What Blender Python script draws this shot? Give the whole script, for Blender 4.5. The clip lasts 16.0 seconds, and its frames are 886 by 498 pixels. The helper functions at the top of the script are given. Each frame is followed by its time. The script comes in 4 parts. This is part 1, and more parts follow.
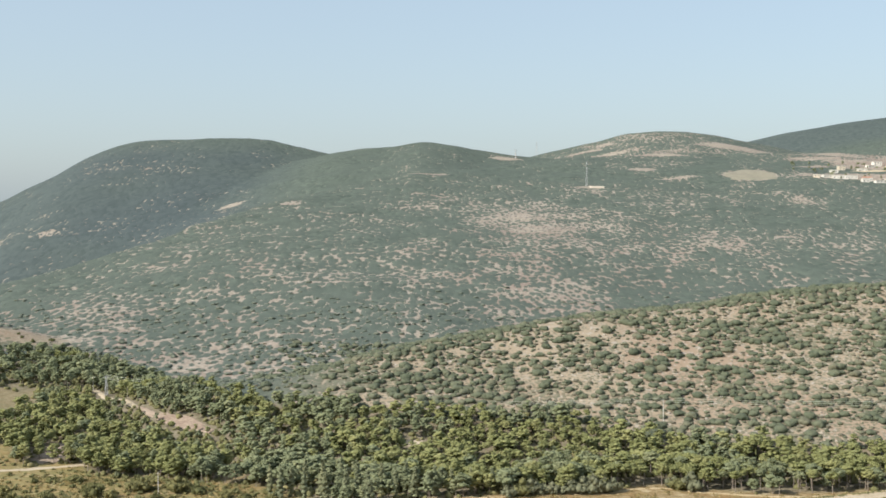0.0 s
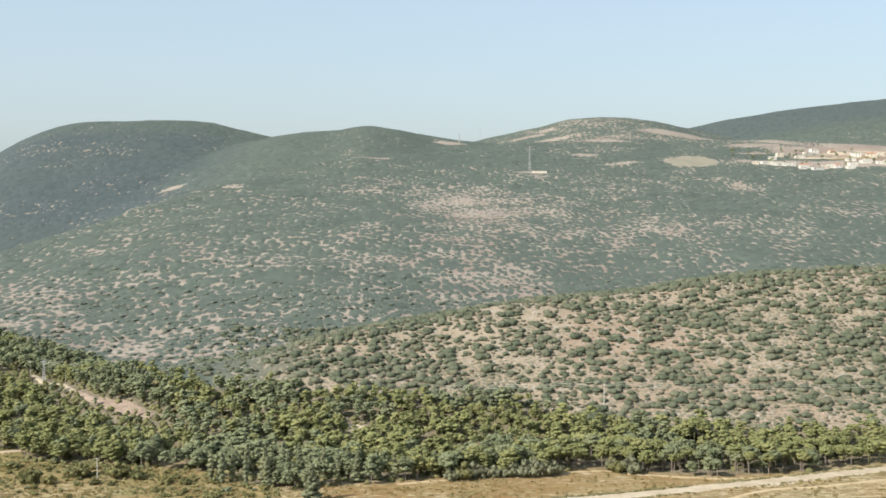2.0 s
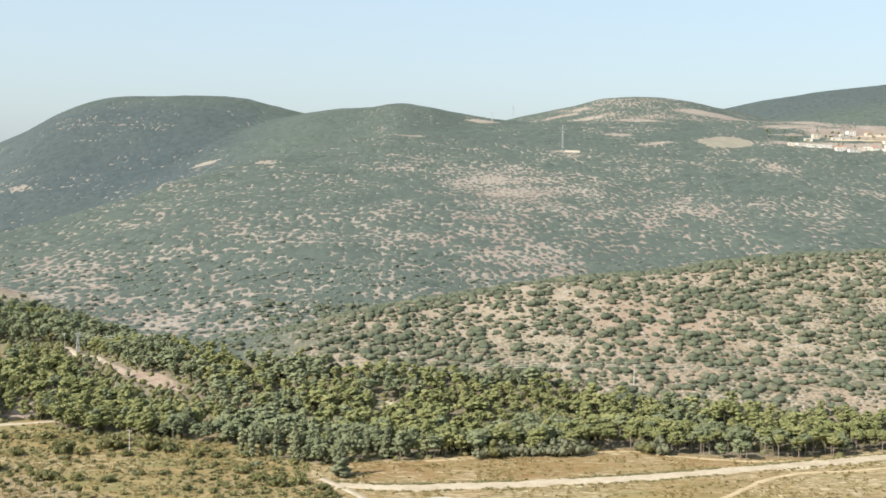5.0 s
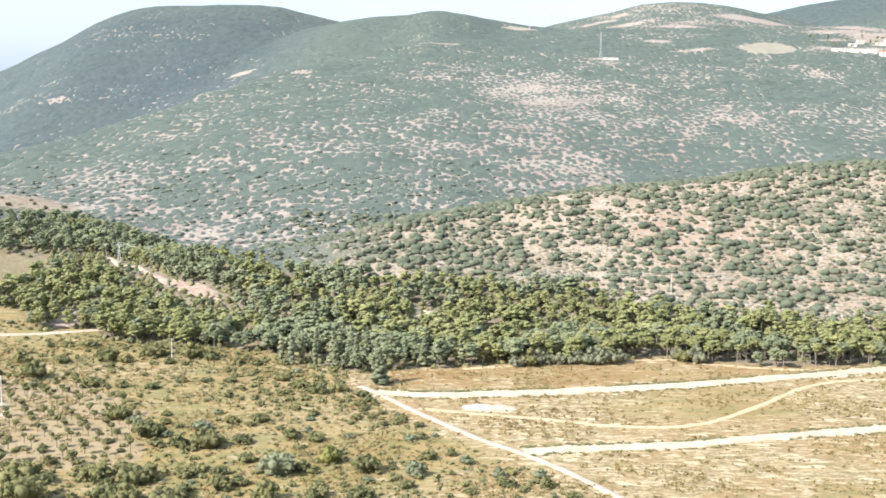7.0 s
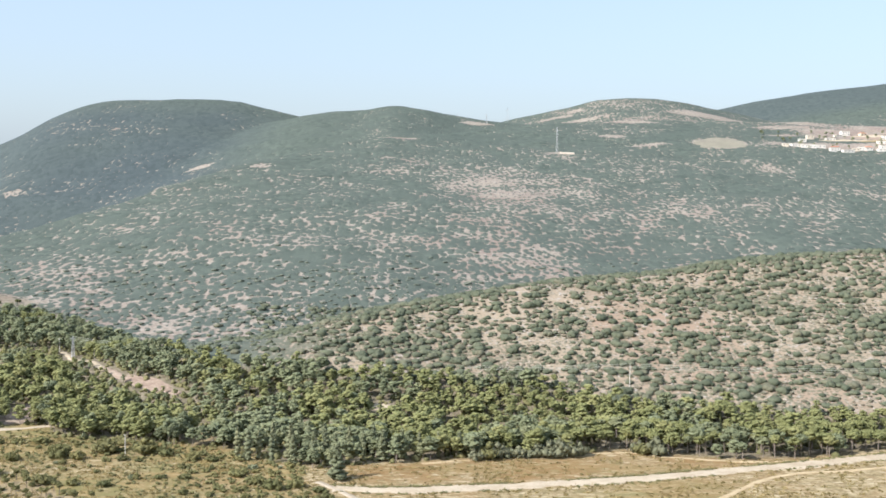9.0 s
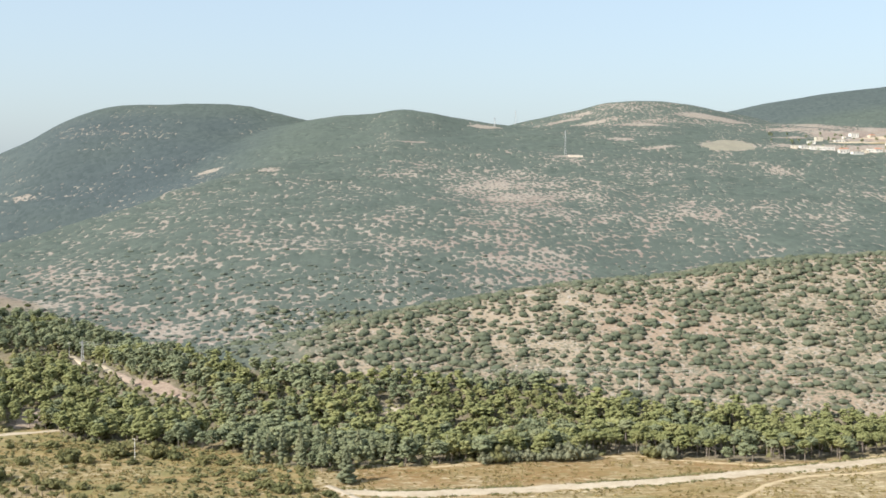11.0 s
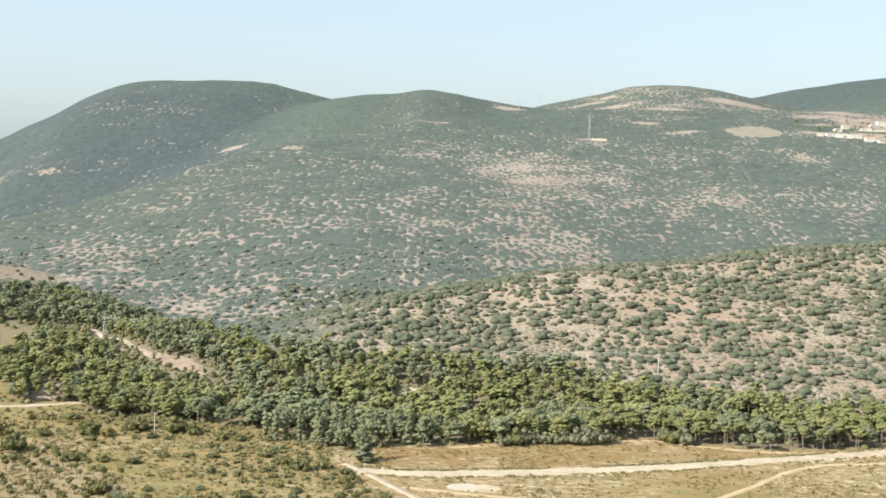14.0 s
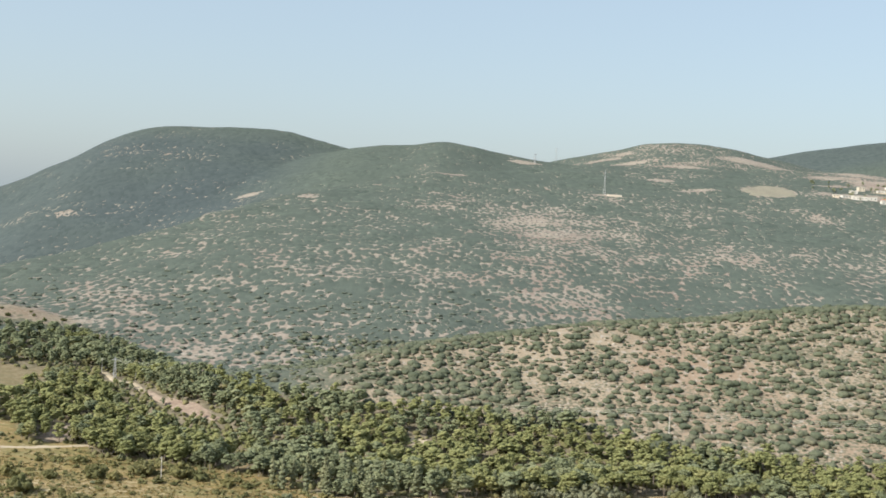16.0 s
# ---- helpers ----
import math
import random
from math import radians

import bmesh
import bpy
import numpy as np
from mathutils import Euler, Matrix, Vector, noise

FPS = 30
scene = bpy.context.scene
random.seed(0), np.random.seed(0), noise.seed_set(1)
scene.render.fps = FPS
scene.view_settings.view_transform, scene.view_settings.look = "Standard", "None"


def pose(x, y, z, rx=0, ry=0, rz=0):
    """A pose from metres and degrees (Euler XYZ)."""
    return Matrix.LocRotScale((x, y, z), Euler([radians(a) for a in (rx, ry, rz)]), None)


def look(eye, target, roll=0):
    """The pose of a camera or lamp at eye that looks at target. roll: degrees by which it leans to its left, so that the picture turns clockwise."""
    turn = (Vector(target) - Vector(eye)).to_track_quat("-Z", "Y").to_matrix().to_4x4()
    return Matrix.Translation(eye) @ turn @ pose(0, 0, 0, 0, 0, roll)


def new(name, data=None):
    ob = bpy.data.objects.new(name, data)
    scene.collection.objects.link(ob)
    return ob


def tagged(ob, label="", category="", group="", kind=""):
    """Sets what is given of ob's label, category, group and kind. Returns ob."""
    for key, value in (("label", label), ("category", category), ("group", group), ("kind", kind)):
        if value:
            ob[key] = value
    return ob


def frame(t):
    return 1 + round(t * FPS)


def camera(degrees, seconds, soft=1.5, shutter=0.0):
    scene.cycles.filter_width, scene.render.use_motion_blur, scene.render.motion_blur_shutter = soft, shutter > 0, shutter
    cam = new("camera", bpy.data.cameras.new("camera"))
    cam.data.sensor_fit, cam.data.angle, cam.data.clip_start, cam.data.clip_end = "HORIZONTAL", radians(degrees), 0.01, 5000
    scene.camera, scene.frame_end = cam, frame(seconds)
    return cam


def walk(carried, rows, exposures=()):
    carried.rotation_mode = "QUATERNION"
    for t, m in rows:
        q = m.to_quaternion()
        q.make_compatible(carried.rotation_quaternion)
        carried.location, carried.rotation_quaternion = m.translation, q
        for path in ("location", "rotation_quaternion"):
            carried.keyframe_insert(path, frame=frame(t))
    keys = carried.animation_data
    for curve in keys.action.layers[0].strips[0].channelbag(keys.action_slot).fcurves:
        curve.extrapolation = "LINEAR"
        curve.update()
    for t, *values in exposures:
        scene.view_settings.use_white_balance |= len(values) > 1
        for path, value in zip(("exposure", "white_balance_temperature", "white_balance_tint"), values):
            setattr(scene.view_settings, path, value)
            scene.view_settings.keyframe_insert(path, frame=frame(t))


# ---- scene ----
# A hand-held camera on a steep hill looks over a valley: a dry field with tracks, an olive grove,
# a pine wood, and scrub-covered limestone hills behind.
cam = camera(41.0, 16.0, soft=1.75)
EYE = (0.0, 0.0, 120.0)
# seconds, yaw, pitch, roll
ROWS = [
    (0, 0.02, -1.84, 0.20),
    (0.5, -1.63, -1.91, -0.37),
    (1, -4.82, -1.95, -0.99),
    (1.5, -3.77, -3.09, -0.71),
    (2, -2.72, -2.60, -0.12),
    (2.5, -1.59, -2.12, -0.17),
    (3, -1.12, -3.18, 0.05),
    (3.2, -1.10, -3.58, -0.38),
    (5.3, -1.09, -3.71, -0.85),
    (5.5, -0.65, -3.96, -0.93),
    (6, 0.94, -5.61, -1.15),
    (6.5, 1.03, -6.83, -0.58),
    (7, 0.59, -8.05, -0.41),
    (7.5, -0.57, -6.37, -0.54),
    (8, -0.10, -5.56, -0.35),
    (8.5, -1.61, -3.73, -0.46),
    (9, -1.42, -3.55, -0.47),
    (9.2, -0.64, -3.53, -0.02),
    (11.3, -1.04, -3.38, -0.28),
    (11.5, -0.25, -3.38, -0.06),
    (12, -0.38, -3.61, -0.27),
    (12.5, 0.00, -3.85, 0.00),
    (13, -0.03, -4.01, 0.28),
    (13.5, -0.02, -3.51, -0.24),
    (14, 0.09, -4.32, -1.33),
    (14.5, 1.37, -3.38, -1.77),
    (15, 0.84, -3.39, -1.93),
    (15.5, 1.28, -2.22, -2.08),
    (16, 0.81, -1.85, -2.78),
]
EXPOSURES = [(0, 0.41, 6500, 10.0), (0.5, 0.4, 6500, 10.0), (1, 0.38, 6500, 10.0), (1.5, 0.39, 6500, 10.0), (2, 0.51, 6500, 10.0), (2.5, 0.44, 6500, 10.0), (3, 0.42, 6500, 10.0), (3.2, 0.46, 6500, 10.0), (5.3, 0.67, 6500, 10.0), (5.5, 0.7, 6500, 10.0), (6, 0.87, 6500, 10.0), (6.5, 1.05, 6298, 12.0), (7, 1.18, 6097, 14.0), (7.5, 1.12, 6020, 13.0), (8, 1.06, 5930, 13.0), (8.5, 0.87, 5800, 13.0), (9, 0.71, 6097, 14.0), (9.2, 0.7, 6097, 14.0), (11.3, 0.63, 6438, 10.6), (11.5, 0.63, 6456, 10.4), (12, 0.59, 6500, 10.0), (12.5, 0.67, 6500, 10.0), (13, 0.69, 6500, 10.0), (13.5, 0.67, 6500, 10.0), (14, 0.75, 6500, 10.0), (14.5, 0.68, 6500, 10.0), (15, 0.63, 6500, 10.0), (15.5, 0.47, 6500, 10.0), (16, 0.42, 6500, 10.0)]
walk(cam, [(t, pose(*EYE, 90 + pitch, roll, yaw)) for t, yaw, pitch, roll in ROWS], EXPOSURES)

# ---- light ----
SUN_UP, SUN_TURN = radians(39), radians(240)
world = bpy.data.worlds.new("world")
scene.world = world
world.use_nodes = True
sky = world.node_tree.nodes.new("ShaderNodeTexSky")
sky.sky_type, sky.sun_disc = "NISHITA", False
sky.sun_elevation, sky.sun_rotation = SUN_UP, SUN_TURN
sky.altitude, sky.air_density, sky.dust_density, sky.ozone_density = 300, 1.1, 2.6, 2.6
background = world.node_tree.nodes["Background"]
background.inputs[1].default_value = 0.15
world.node_tree.links.new(sky.outputs[0], background.inputs[0])
haze = world.node_tree.nodes.new("ShaderNodeBackground")  # the even pale haze of a dry summer's day
haze.inputs[0].default_value, haze.inputs[1].default_value = (0.405, 0.482, 0.528, 1), 1.0
blend = world.node_tree.nodes.new("ShaderNodeMixShader")
blend.inputs[0].default_value = 0.6
world.node_tree.links.new(background.outputs[0], blend.inputs[1])
world.node_tree.links.new(haze.outputs[0], blend.inputs[2])
world.node_tree.links.new(blend.outputs[0], world.node_tree.nodes["World Output"].inputs[0])
sun = new("sun", bpy.data.lights.new("sun", "SUN"))
sun.data.energy, sun.data.angle, sun.data.color = 4.6, radians(0.53), (1.0, 0.955, 0.885)
to_sun = Vector((math.sin(SUN_TURN) * math.cos(SUN_UP), math.cos(SUN_TURN) * math.cos(SUN_UP), math.sin(SUN_UP)))
sun.matrix_basis = look(to_sun * 400, (0, 0, 0))

# ---- the lie of the land ----

# crest lines (x, y, z), from the left to the right
DOME = [(-1036, 2100, 24), (-843, 2100, 113), (-783, 2100, 137), (-682, 2100, 184), (-581, 2100, 235), (-462, 2100, 248), (-312, 2100, 243), (-223, 2100, 226), (-84, 2100, 203)]
SADDLE = [(-248, 1980, 198), (-173, 1980, 216), (-88, 1980, 224), (-23, 1980, 231), (15, 1980, 226), (62, 1980, 216), (151, 1980, 206), (250, 1980, 200)]
RIGHT = [(124, 2250, 208), (172, 2250, 223), (230, 2250, 237), (294, 2250, 251), (358, 2250, 263), (411, 2250, 266), (475, 2250, 263), (580, 2250, 247), (764, 2250, 210)]
FAR_RIGHT = [(469, 2700, 229), (696, 2700, 275), (788, 2700, 295.5), (890, 2700, 314), (1002, 2700, 328.5), (1177, 2700, 347), (1270, 2700, 359), (1490, 2700, 379)]
FACE = [(-402, 900, 38), (-375, 1000, 53), (-320, 1150, 83), (-238, 1300, 110), (-160, 1500, 146), (-67, 1680, 174), (58, 1850, 203), (237, 1880, 203), (465, 1900, 212), (707, 1900, 207), (1006, 1900, 205)]
SPUR = [(-81, 640, 26), (-27, 670, 38), (22, 700, 43), (74, 720, 49), (146, 735, 54), (222, 755, 62), (290, 775, 67), (388, 800, 72)]
LEFT = [(-406, 820, 38), (-300, 800, 38), (-252, 780, 28), (-192, 750, 19), (-133, 720, 8), (-78, 690, 4), (5, 640, 3)]
FAR_LEFT = [(-3400, 4500, 70), (-2600, 4500, 85), (-2050, 4500, 80), (-1500, 4500, 60), (-900, 4500, 40)]


def crest(points, x):
    """y and z of a crest line at x, on a smooth curve through its points; past its ends it falls away."""
    p = np.array(points, float)
    out = []
    for c in (1, 2):
        v = p[:, c]
        m = np.gradient(v, p[:, 0])
        i = np.clip(np.searchsorted(p[:, 0], x) - 1, 0, len(p) - 2)
        h = p[i + 1, 0] - p[i, 0]
        u = np.clip((x - p[i, 0]) / h, 0, 1)
        out.append((2 * u**3 - 3 * u**2 + 1) * v[i] + (u**3 - 2 * u**2 + u) * h * m[i] + (3 * u**2 - 2 * u**3) * v[i + 1] + (u**3 - u**2) * h * m[i + 1])
    past = np.maximum(0, p[0, 0] - x) + np.maximum(0, x - p[-1, 0])
    return out[0], out[1], past


def ridge(x, y, points, front, back, soft, side=0.25):
    """The height of a ridge with a rounded crest."""
    yc, zc, past = crest(points, x)
    d = yc - y
    return zc - np.where(d > 0, front, back) * (np.sqrt(d * d + soft * soft) - soft) - side * past


def smax(a, b, k=6.0):
    return 0.5 * (a + b + np.sqrt((a - b) ** 2 + k * k)) - 0.25 * k * np.exp(-np.abs(a - b) / k)


def vnoise(x, y, size, seed=0):
    """Smooth value noise from -1 to 1."""
    x, y = np.asarray(x, float) / size + 137.3 * seed, np.asarray(y, float) / size - 71.9 * seed
    i, j = np.floor(x), np.floor(y)
    u, v = x - i, y - j
    u, v = u * u * (3 - 2 * u), v * v * (3 - 2 * v)

    def cell(a, b):
        s = np.sin(a * 12.9898 + b * 78.233 + seed * 3.7) * 43758.5453
        return 2 * (s - np.floor(s)) - 1
    return (cell(i, j) * (1 - u) + cell(i + 1, j) * u) * (1 - v) + (cell(i, j + 1) * (1 - u) + cell(i + 1, j + 1) * u) * v


def smooth(a, b, v):
    u = np.clip((v - a) / (b - a), 0, 1)
    return u * u * (3 - 2 * u)


def height(x, y):
    """The ground's height at x, y (arrays)."""
    x, y = np.asarray(x, float), np.asarray(y, float)
    z = 0.012 * np.maximum(0, y - 500)
    z = smax(z, ridge(x, y, LEFT, 0.09, 0.12, 25))
    z = smax(z, ridge(x, y, SPUR, 0.29, 0.10, 18, 0.12))
    wide = 120 + 200 * smooth(-220, 40, x)
    yc, zc, past = [sum(v) / 7 for v in zip(*(crest(FACE, x + o * wide) for o in (-1, -0.66, -0.33, 0, 0.33, 0.66, 1)))]
    foot = 700 + 110 * smooth(-100, 250, x)
    u = (y - foot) / (yc - foot)
    back = 0.28 - 0.27 * smooth(-120, 60, x)
    over = np.maximum(0, y - yc)
    face = np.where(u < 1, 14 + (zc - 14) * u, zc - back * (np.sqrt(over**2 + 400) - 20)) - 0.2 * past
    z = smax(z, face)
    z = smax(z, ridge(x, y, DOME, 0.34, 0.3, 40), 14)
    z = smax(z, ridge(x, y, SADDLE, 0.22, 0.3, 60), 20)
    z = smax(z, ridge(x, y, RIGHT, 0.22, 0.3, 50))
    z = smax(z, ridge(x, y, FAR_RIGHT, 0.24, 0.3, 60))
    z = smax(z, ridge(x, y, FAR_LEFT, 0.15, 0.2, 90, 0.1))
    # gullies and hummocks, growing from the valley floor to the hills
    rough = smooth(2, 45, z)
    z = z + rough * (3.0 * vnoise(x, y, 130, 1) + 1.6 * vnoise(x, y, 47, 2) + 0.7 * vnoise(x, y, 19, 3))
    z = z + 0.25 * vnoise(x, y, 60, 4) + 0.10 * vnoise(x, y, 17, 5)
    # the steep hill on which the camera stands
    near = 118.4 - 1.15 * np.maximum(0, np.sqrt(np.maximum(0, y - 1.5) ** 2 + 16) - 4) - 0.0002 * x * x
    return np.where(y < 250, smax(near, z, 8), z)
# ---- end of the land ----

# ---- materials ----
def links_of(m):
    m.use_nodes = True
    t = m.node_tree
    return t, t.nodes["Principled BSDF"]


def node(t, kind, ins=(), **props):
    n = t.nodes.new("ShaderNode" + kind)
    for key, value in props.items():
        setattr(n, key, value)
    for slot, value in ins:
        if isinstance(value, bpy.types.NodeSocket):
            t.links.new(value, n.inputs[slot])
        else:
            n.inputs[slot].default_value = value
    return n


def rgb(c):
    return (*c, 1.0)


def mix(t, fac, a, b):
    n = t.nodes.new("ShaderNodeMix")
    n.data_type = "RGBA"
    for slot, value in ((0, fac), (6, a), (7, b)):
        if isinstance(value, bpy.types.NodeSocket):
            t.links.new(value, n.inputs[slot])
        else:
            n.inputs[slot].default_value = rgb(value) if isinstance(value, tuple) else value
    return n.outputs[2]


def maths(t, op, a, b=0.0, c=0.0):
    return node(t, "Math", ((0, a), (1, b), (2, c)), operation=op).outputs[0]


def ramp(t, v, lo, hi):
    return node(t, "MapRange", ((0, v), (1, lo), (2, hi), (3, 0.0), (4, 1.0)), interpolation_type="SMOOTHSTEP").outputs[0]


def cloud(t, where, size, detail=4.0, rough=0.55, warp=0.0):
    return node(t, "TexNoise", (("Vector", where), ("Scale", 1.0 / size), ("Detail", detail), ("Roughness", rough), ("Distortion", warp))).outputs[0]


def plain(name, colour, rough=0.8, metal=0.0, grain=0.3, size=0.5, bump=0.2):
    """Paint, metal, wood or plaster with a mottled tone."""
    m = bpy.data.materials.new(name)
    t, b = links_of(m)
    where = node(t, "TexCoord").outputs["Object"]
    n1, n2 = cloud(t, where, size), cloud(t, where, size * 6, 2.0)
    dark = tuple(c * (1 - grain) for c in colour)
    pale = tuple(min(1, c * (1 + grain * 0.5)) for c in colour)
    t.links.new(mix(t, maths(t, "MULTIPLY_ADD", n2, 0.6, maths(t, "MULTIPLY", n1, 0.4)), dark, pale), b.inputs["Base Color"])
    b.inputs["Roughness"].default_value, b.inputs["Metallic"].default_value = rough, metal
    bp = node(t, "Bump", (("Strength", bump), ("Distance", 0.05), ("Height", n1)))
    t.links.new(bp.outputs[0], b.inputs["Normal"])
    return m


def foliage(name, dark, pale, dry, gloss=0.55, through_light=0.22):
    """Leaves or needles: each plant and each clump has its own tone."""
    m = bpy.data.materials.new(name)
    t, b = links_of(m)
    geo = node(t, "NewGeometry")
    tone = node(t, "Attribute", attribute_name="tone").outputs["Fac"]
    own = node(t, "ObjectInfo").outputs["Random"]
    plant = maths(t, "FRACT", maths(t, "ADD", tone, own))
    clump = geo.outputs["Random Per Island"]
    fine = cloud(t, geo.outputs["Position"], 0.7, 3.0)
    col = mix(t, maths(t, "MULTIPLY_ADD", clump, 0.35, maths(t, "MULTIPLY", plant, 0.65)), dark, pale)
    col = mix(t, maths(t, "MULTIPLY", ramp(t, plant, 0.72, 1.0), 0.55), col, dry)
    col = mix(t, maths(t, "MULTIPLY", ramp(t, fine, 0.55, 0.3), 0.3), col, tuple(c * 0.75 for c in dark))
    t.links.new(col, b.inputs["Base Color"])
    b.inputs["Roughness"].default_value = gloss
    b.inputs["Specular IOR Level"].default_value = 0.3
    bp = node(t, "Bump", (("Strength", 0.8), ("Distance", 0.35), ("Height", cloud(t, geo.outputs["Position"], 0.9, 3.0, 0.65))))
    t.links.new(bp.outputs[0], b.inputs["Normal"])
    tr = node(t, "BsdfTranslucent", ((0, col),))
    ms = node(t, "MixShader", ((0, through_light), (1, b.outputs[0]), (2, tr.outputs[0])))
    t.links.new(ms.outputs[0], t.nodes["Material Output"].inputs[0])
    return m


def ground_material():
    """Soil, limestone, low scrub and dry grass, by what grows where; far scrub has haze in its colour."""
    m = bpy.data.materials.new("hill_ground")
    t, b = links_of(m)
    pos = node(t, "NewGeometry").outputs["Position"]
    cover = node(t, "Attribute", attribute_name="cover").outputs["Fac"]
    grass = node(t, "Attribute", attribute_name="grass").outputs["Fac"]
    red = node(t, "Attribute", attribute_name="red").outputs["Fac"]
    big, small, fine = cloud(t, pos, 38, 5.0, 0.6), cloud(t, pos, 3.2, 4.0, 0.6), cloud(t, pos, 0.8, 3.0)
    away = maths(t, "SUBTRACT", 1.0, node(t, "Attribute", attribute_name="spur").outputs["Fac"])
    # soil and stone
    soil = mix(t, ramp(t, small, 0.35, 0.65), (0.228, 0.192, 0.150), (0.335, 0.292, 0.236))
    soil = mix(t, maths(t, "MULTIPLY", red, ramp(t, big, 0.35, 0.6)), soil, (0.235, 0.182, 0.145))
    soil = mix(t, away, mix(t, red, mix(t, small, (0.262, 0.212, 0.144), (0.345, 0.290, 0.208)), (0.285, 0.214, 0.150)), soil)
    stone = mix(t, fine, (0.285, 0.255, 0.212), (0.385, 0.350, 0.298))
    bare = mix(t, ramp(t, cloud(t, pos, 4.0, 6.0, 0.72), 0.54, 0.62), soil, stone)
    # rounded shrubs, close together or apart as the cover has it, with bare ground between
    def shrubs(size, deep):
        flat = node(t, "Mapping", (("Vector", pos), ("Scale", (1 / size, deep / size, 0.0)))).outputs[0]
        stray = node(t, "TexNoise", (("Vector", flat), ("Scale", 1.3), ("Detail", 3.0), ("Roughness", 0.6))).outputs["Color"]
        stray = node(t, "VectorMath", ((0, stray), (1, (0.9, 0.9, 0.0))), operation="MULTIPLY").outputs[0]
        cells = node(t, "TexVoronoi", (("Vector", node(t, "VectorMath", ((0, flat), (1, stray)), operation="ADD").outputs[0]), ("Scale", 1.0)), voronoi_dimensions="2D")
        edge = maths(t, "MULTIPLY_ADD", cloud(t, flat, 0.35, 2.0), 0.36, -0.18)
        return maths(t, "SUBTRACT", edge, cells.outputs["Distance"]), node(t, "SeparateColor", ((0, cells.outputs["Color"]),)).outputs[0]
    (near_d, near_own), (far_d, far_own) = shrubs(2.4, 1.0), shrubs(5.0, 0.55)
    own = node(t, "Mix", ((0, away), (2, near_own), (3, far_own))).outputs[0]
    reach = maths(t, "MULTIPLY_ADD", cover, 1.75, -0.535)
    reach = maths(t, "ADD", reach, maths(t, "MULTIPLY_ADD", cloud(t, pos, 30, 4.0, 0.6), 1.0, -0.5))
    reach = maths(t, "ADD", reach, maths(t, "MULTIPLY_ADD", own, 0.3, -0.15))
    dome = maths(t, "ADD", reach, node(t, "Mix", ((0, away), (2, near_d), (3, far_d))).outputs[0])
    # far scrub, greyed and blued: distance haze is mixed into these base colours
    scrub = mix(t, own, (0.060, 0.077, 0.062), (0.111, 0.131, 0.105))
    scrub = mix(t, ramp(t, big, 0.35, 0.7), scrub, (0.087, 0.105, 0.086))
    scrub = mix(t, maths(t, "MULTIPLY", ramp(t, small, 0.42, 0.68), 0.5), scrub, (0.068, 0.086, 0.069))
    # bluish haze and shade of the dome and far right hill, put into the colour
    haze_blue = node(t, "Attribute", attribute_name="haze_blue").outputs["Fac"]
    scrub = mix(t, maths(t, "MULTIPLY", haze_blue, 0.85), scrub, mix(t, own, (0.054, 0.070, 0.072), (0.072, 0.090, 0.090)))
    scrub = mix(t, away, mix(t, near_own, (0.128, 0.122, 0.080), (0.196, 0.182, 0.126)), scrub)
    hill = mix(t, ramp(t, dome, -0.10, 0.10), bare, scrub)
    # needle litter and brown earth under the pines
    litter = node(t, "Attribute", attribute_name="litter").outputs["Fac"]
    hill = mix(t, litter, hill, mix(t, ramp(t, small, 0.35, 0.65), (0.140, 0.120, 0.075), (0.230, 0.195, 0.135)))
    # dry grass of the valley: mown streaks, straw, bare and weedy patches
    lanes = node(t, "Mapping", (("Vector", pos), ("Rotation", (0, 0, -0.12)), ("Scale", (0.30, 1.0, 1.0)))).outputs[0]
    clumps = node(t, "Mapping", (("Vector", pos), ("Rotation", (0, 0, 0.2)), ("Scale", (0.55, 1.0, 1.0)))).outputs[0]
    straw = mix(t, ramp(t, cloud(t, pos, 1.6, 5.0, 0.7), 0.35, 0.65), (0.178, 0.130, 0.062), (0.318, 0.250, 0.138))
    straw = mix(t, maths(t, "MULTIPLY", ramp(t, cloud(t, pos, 26, 4.0, 0.6), 0.42, 0.66), 0.75), straw, (0.265, 0.178, 0.085))
    straw = mix(t, maths(t, "MULTIPLY", ramp(t, cloud(t, clumps, 2.2, 5.0, 0.68), 0.50, 0.57), 0.85), straw, (0.370, 0.298, 0.168))
    straw = mix(t, maths(t, "MULTIPLY", ramp(t, cloud(t, lanes, 2.6, 5.0, 0.7, 0.4), 0.54, 0.60), 0.9), straw, (0.490, 0.412, 0.268))
    straw = mix(t, maths(t, "MULTIPLY", ramp(t, cloud(t, pos, 7, 5.0, 0.7, 1.0), 0.53, 0.66), 0.8), straw, (0.163, 0.139, 0.056))
    straw = mix(t, maths(t, "MULTIPLY", ramp(t, cloud(t, lanes, 1.5, 5.0, 0.7, 0.3), 0.55, 0.63), 0.8), straw, (0.140, 0.112, 0.052))
    weedy = node(t, "Attribute", attribute_name="weedy").outputs["Fac"]
    straw = mix(t, maths(t, "MULTIPLY", weedy, ramp(t, cloud(t, pos, 5, 5.0, 0.7, 0.6), 0.30, 0.50)), straw, mix(t, ramp(t, cloud(t, lanes, 5, 4.0, 0.65, 0.5), 0.44, 0.58), (0.255, 0.190, 0.080), (0.178, 0.160, 0.062)))
    rust = node(t, "Attribute", attribute_name="rust").outputs["Fac"]
    straw = mix(t, maths(t, "MULTIPLY", rust, ramp(t, cloud(t, clumps, 3.0, 5.0, 0.7, 0.5), 0.36, 0.58)), straw, (0.222, 0.135, 0.054))
    t.links.new(mix(t, grass, hill, straw), b.inputs["Base Color"])
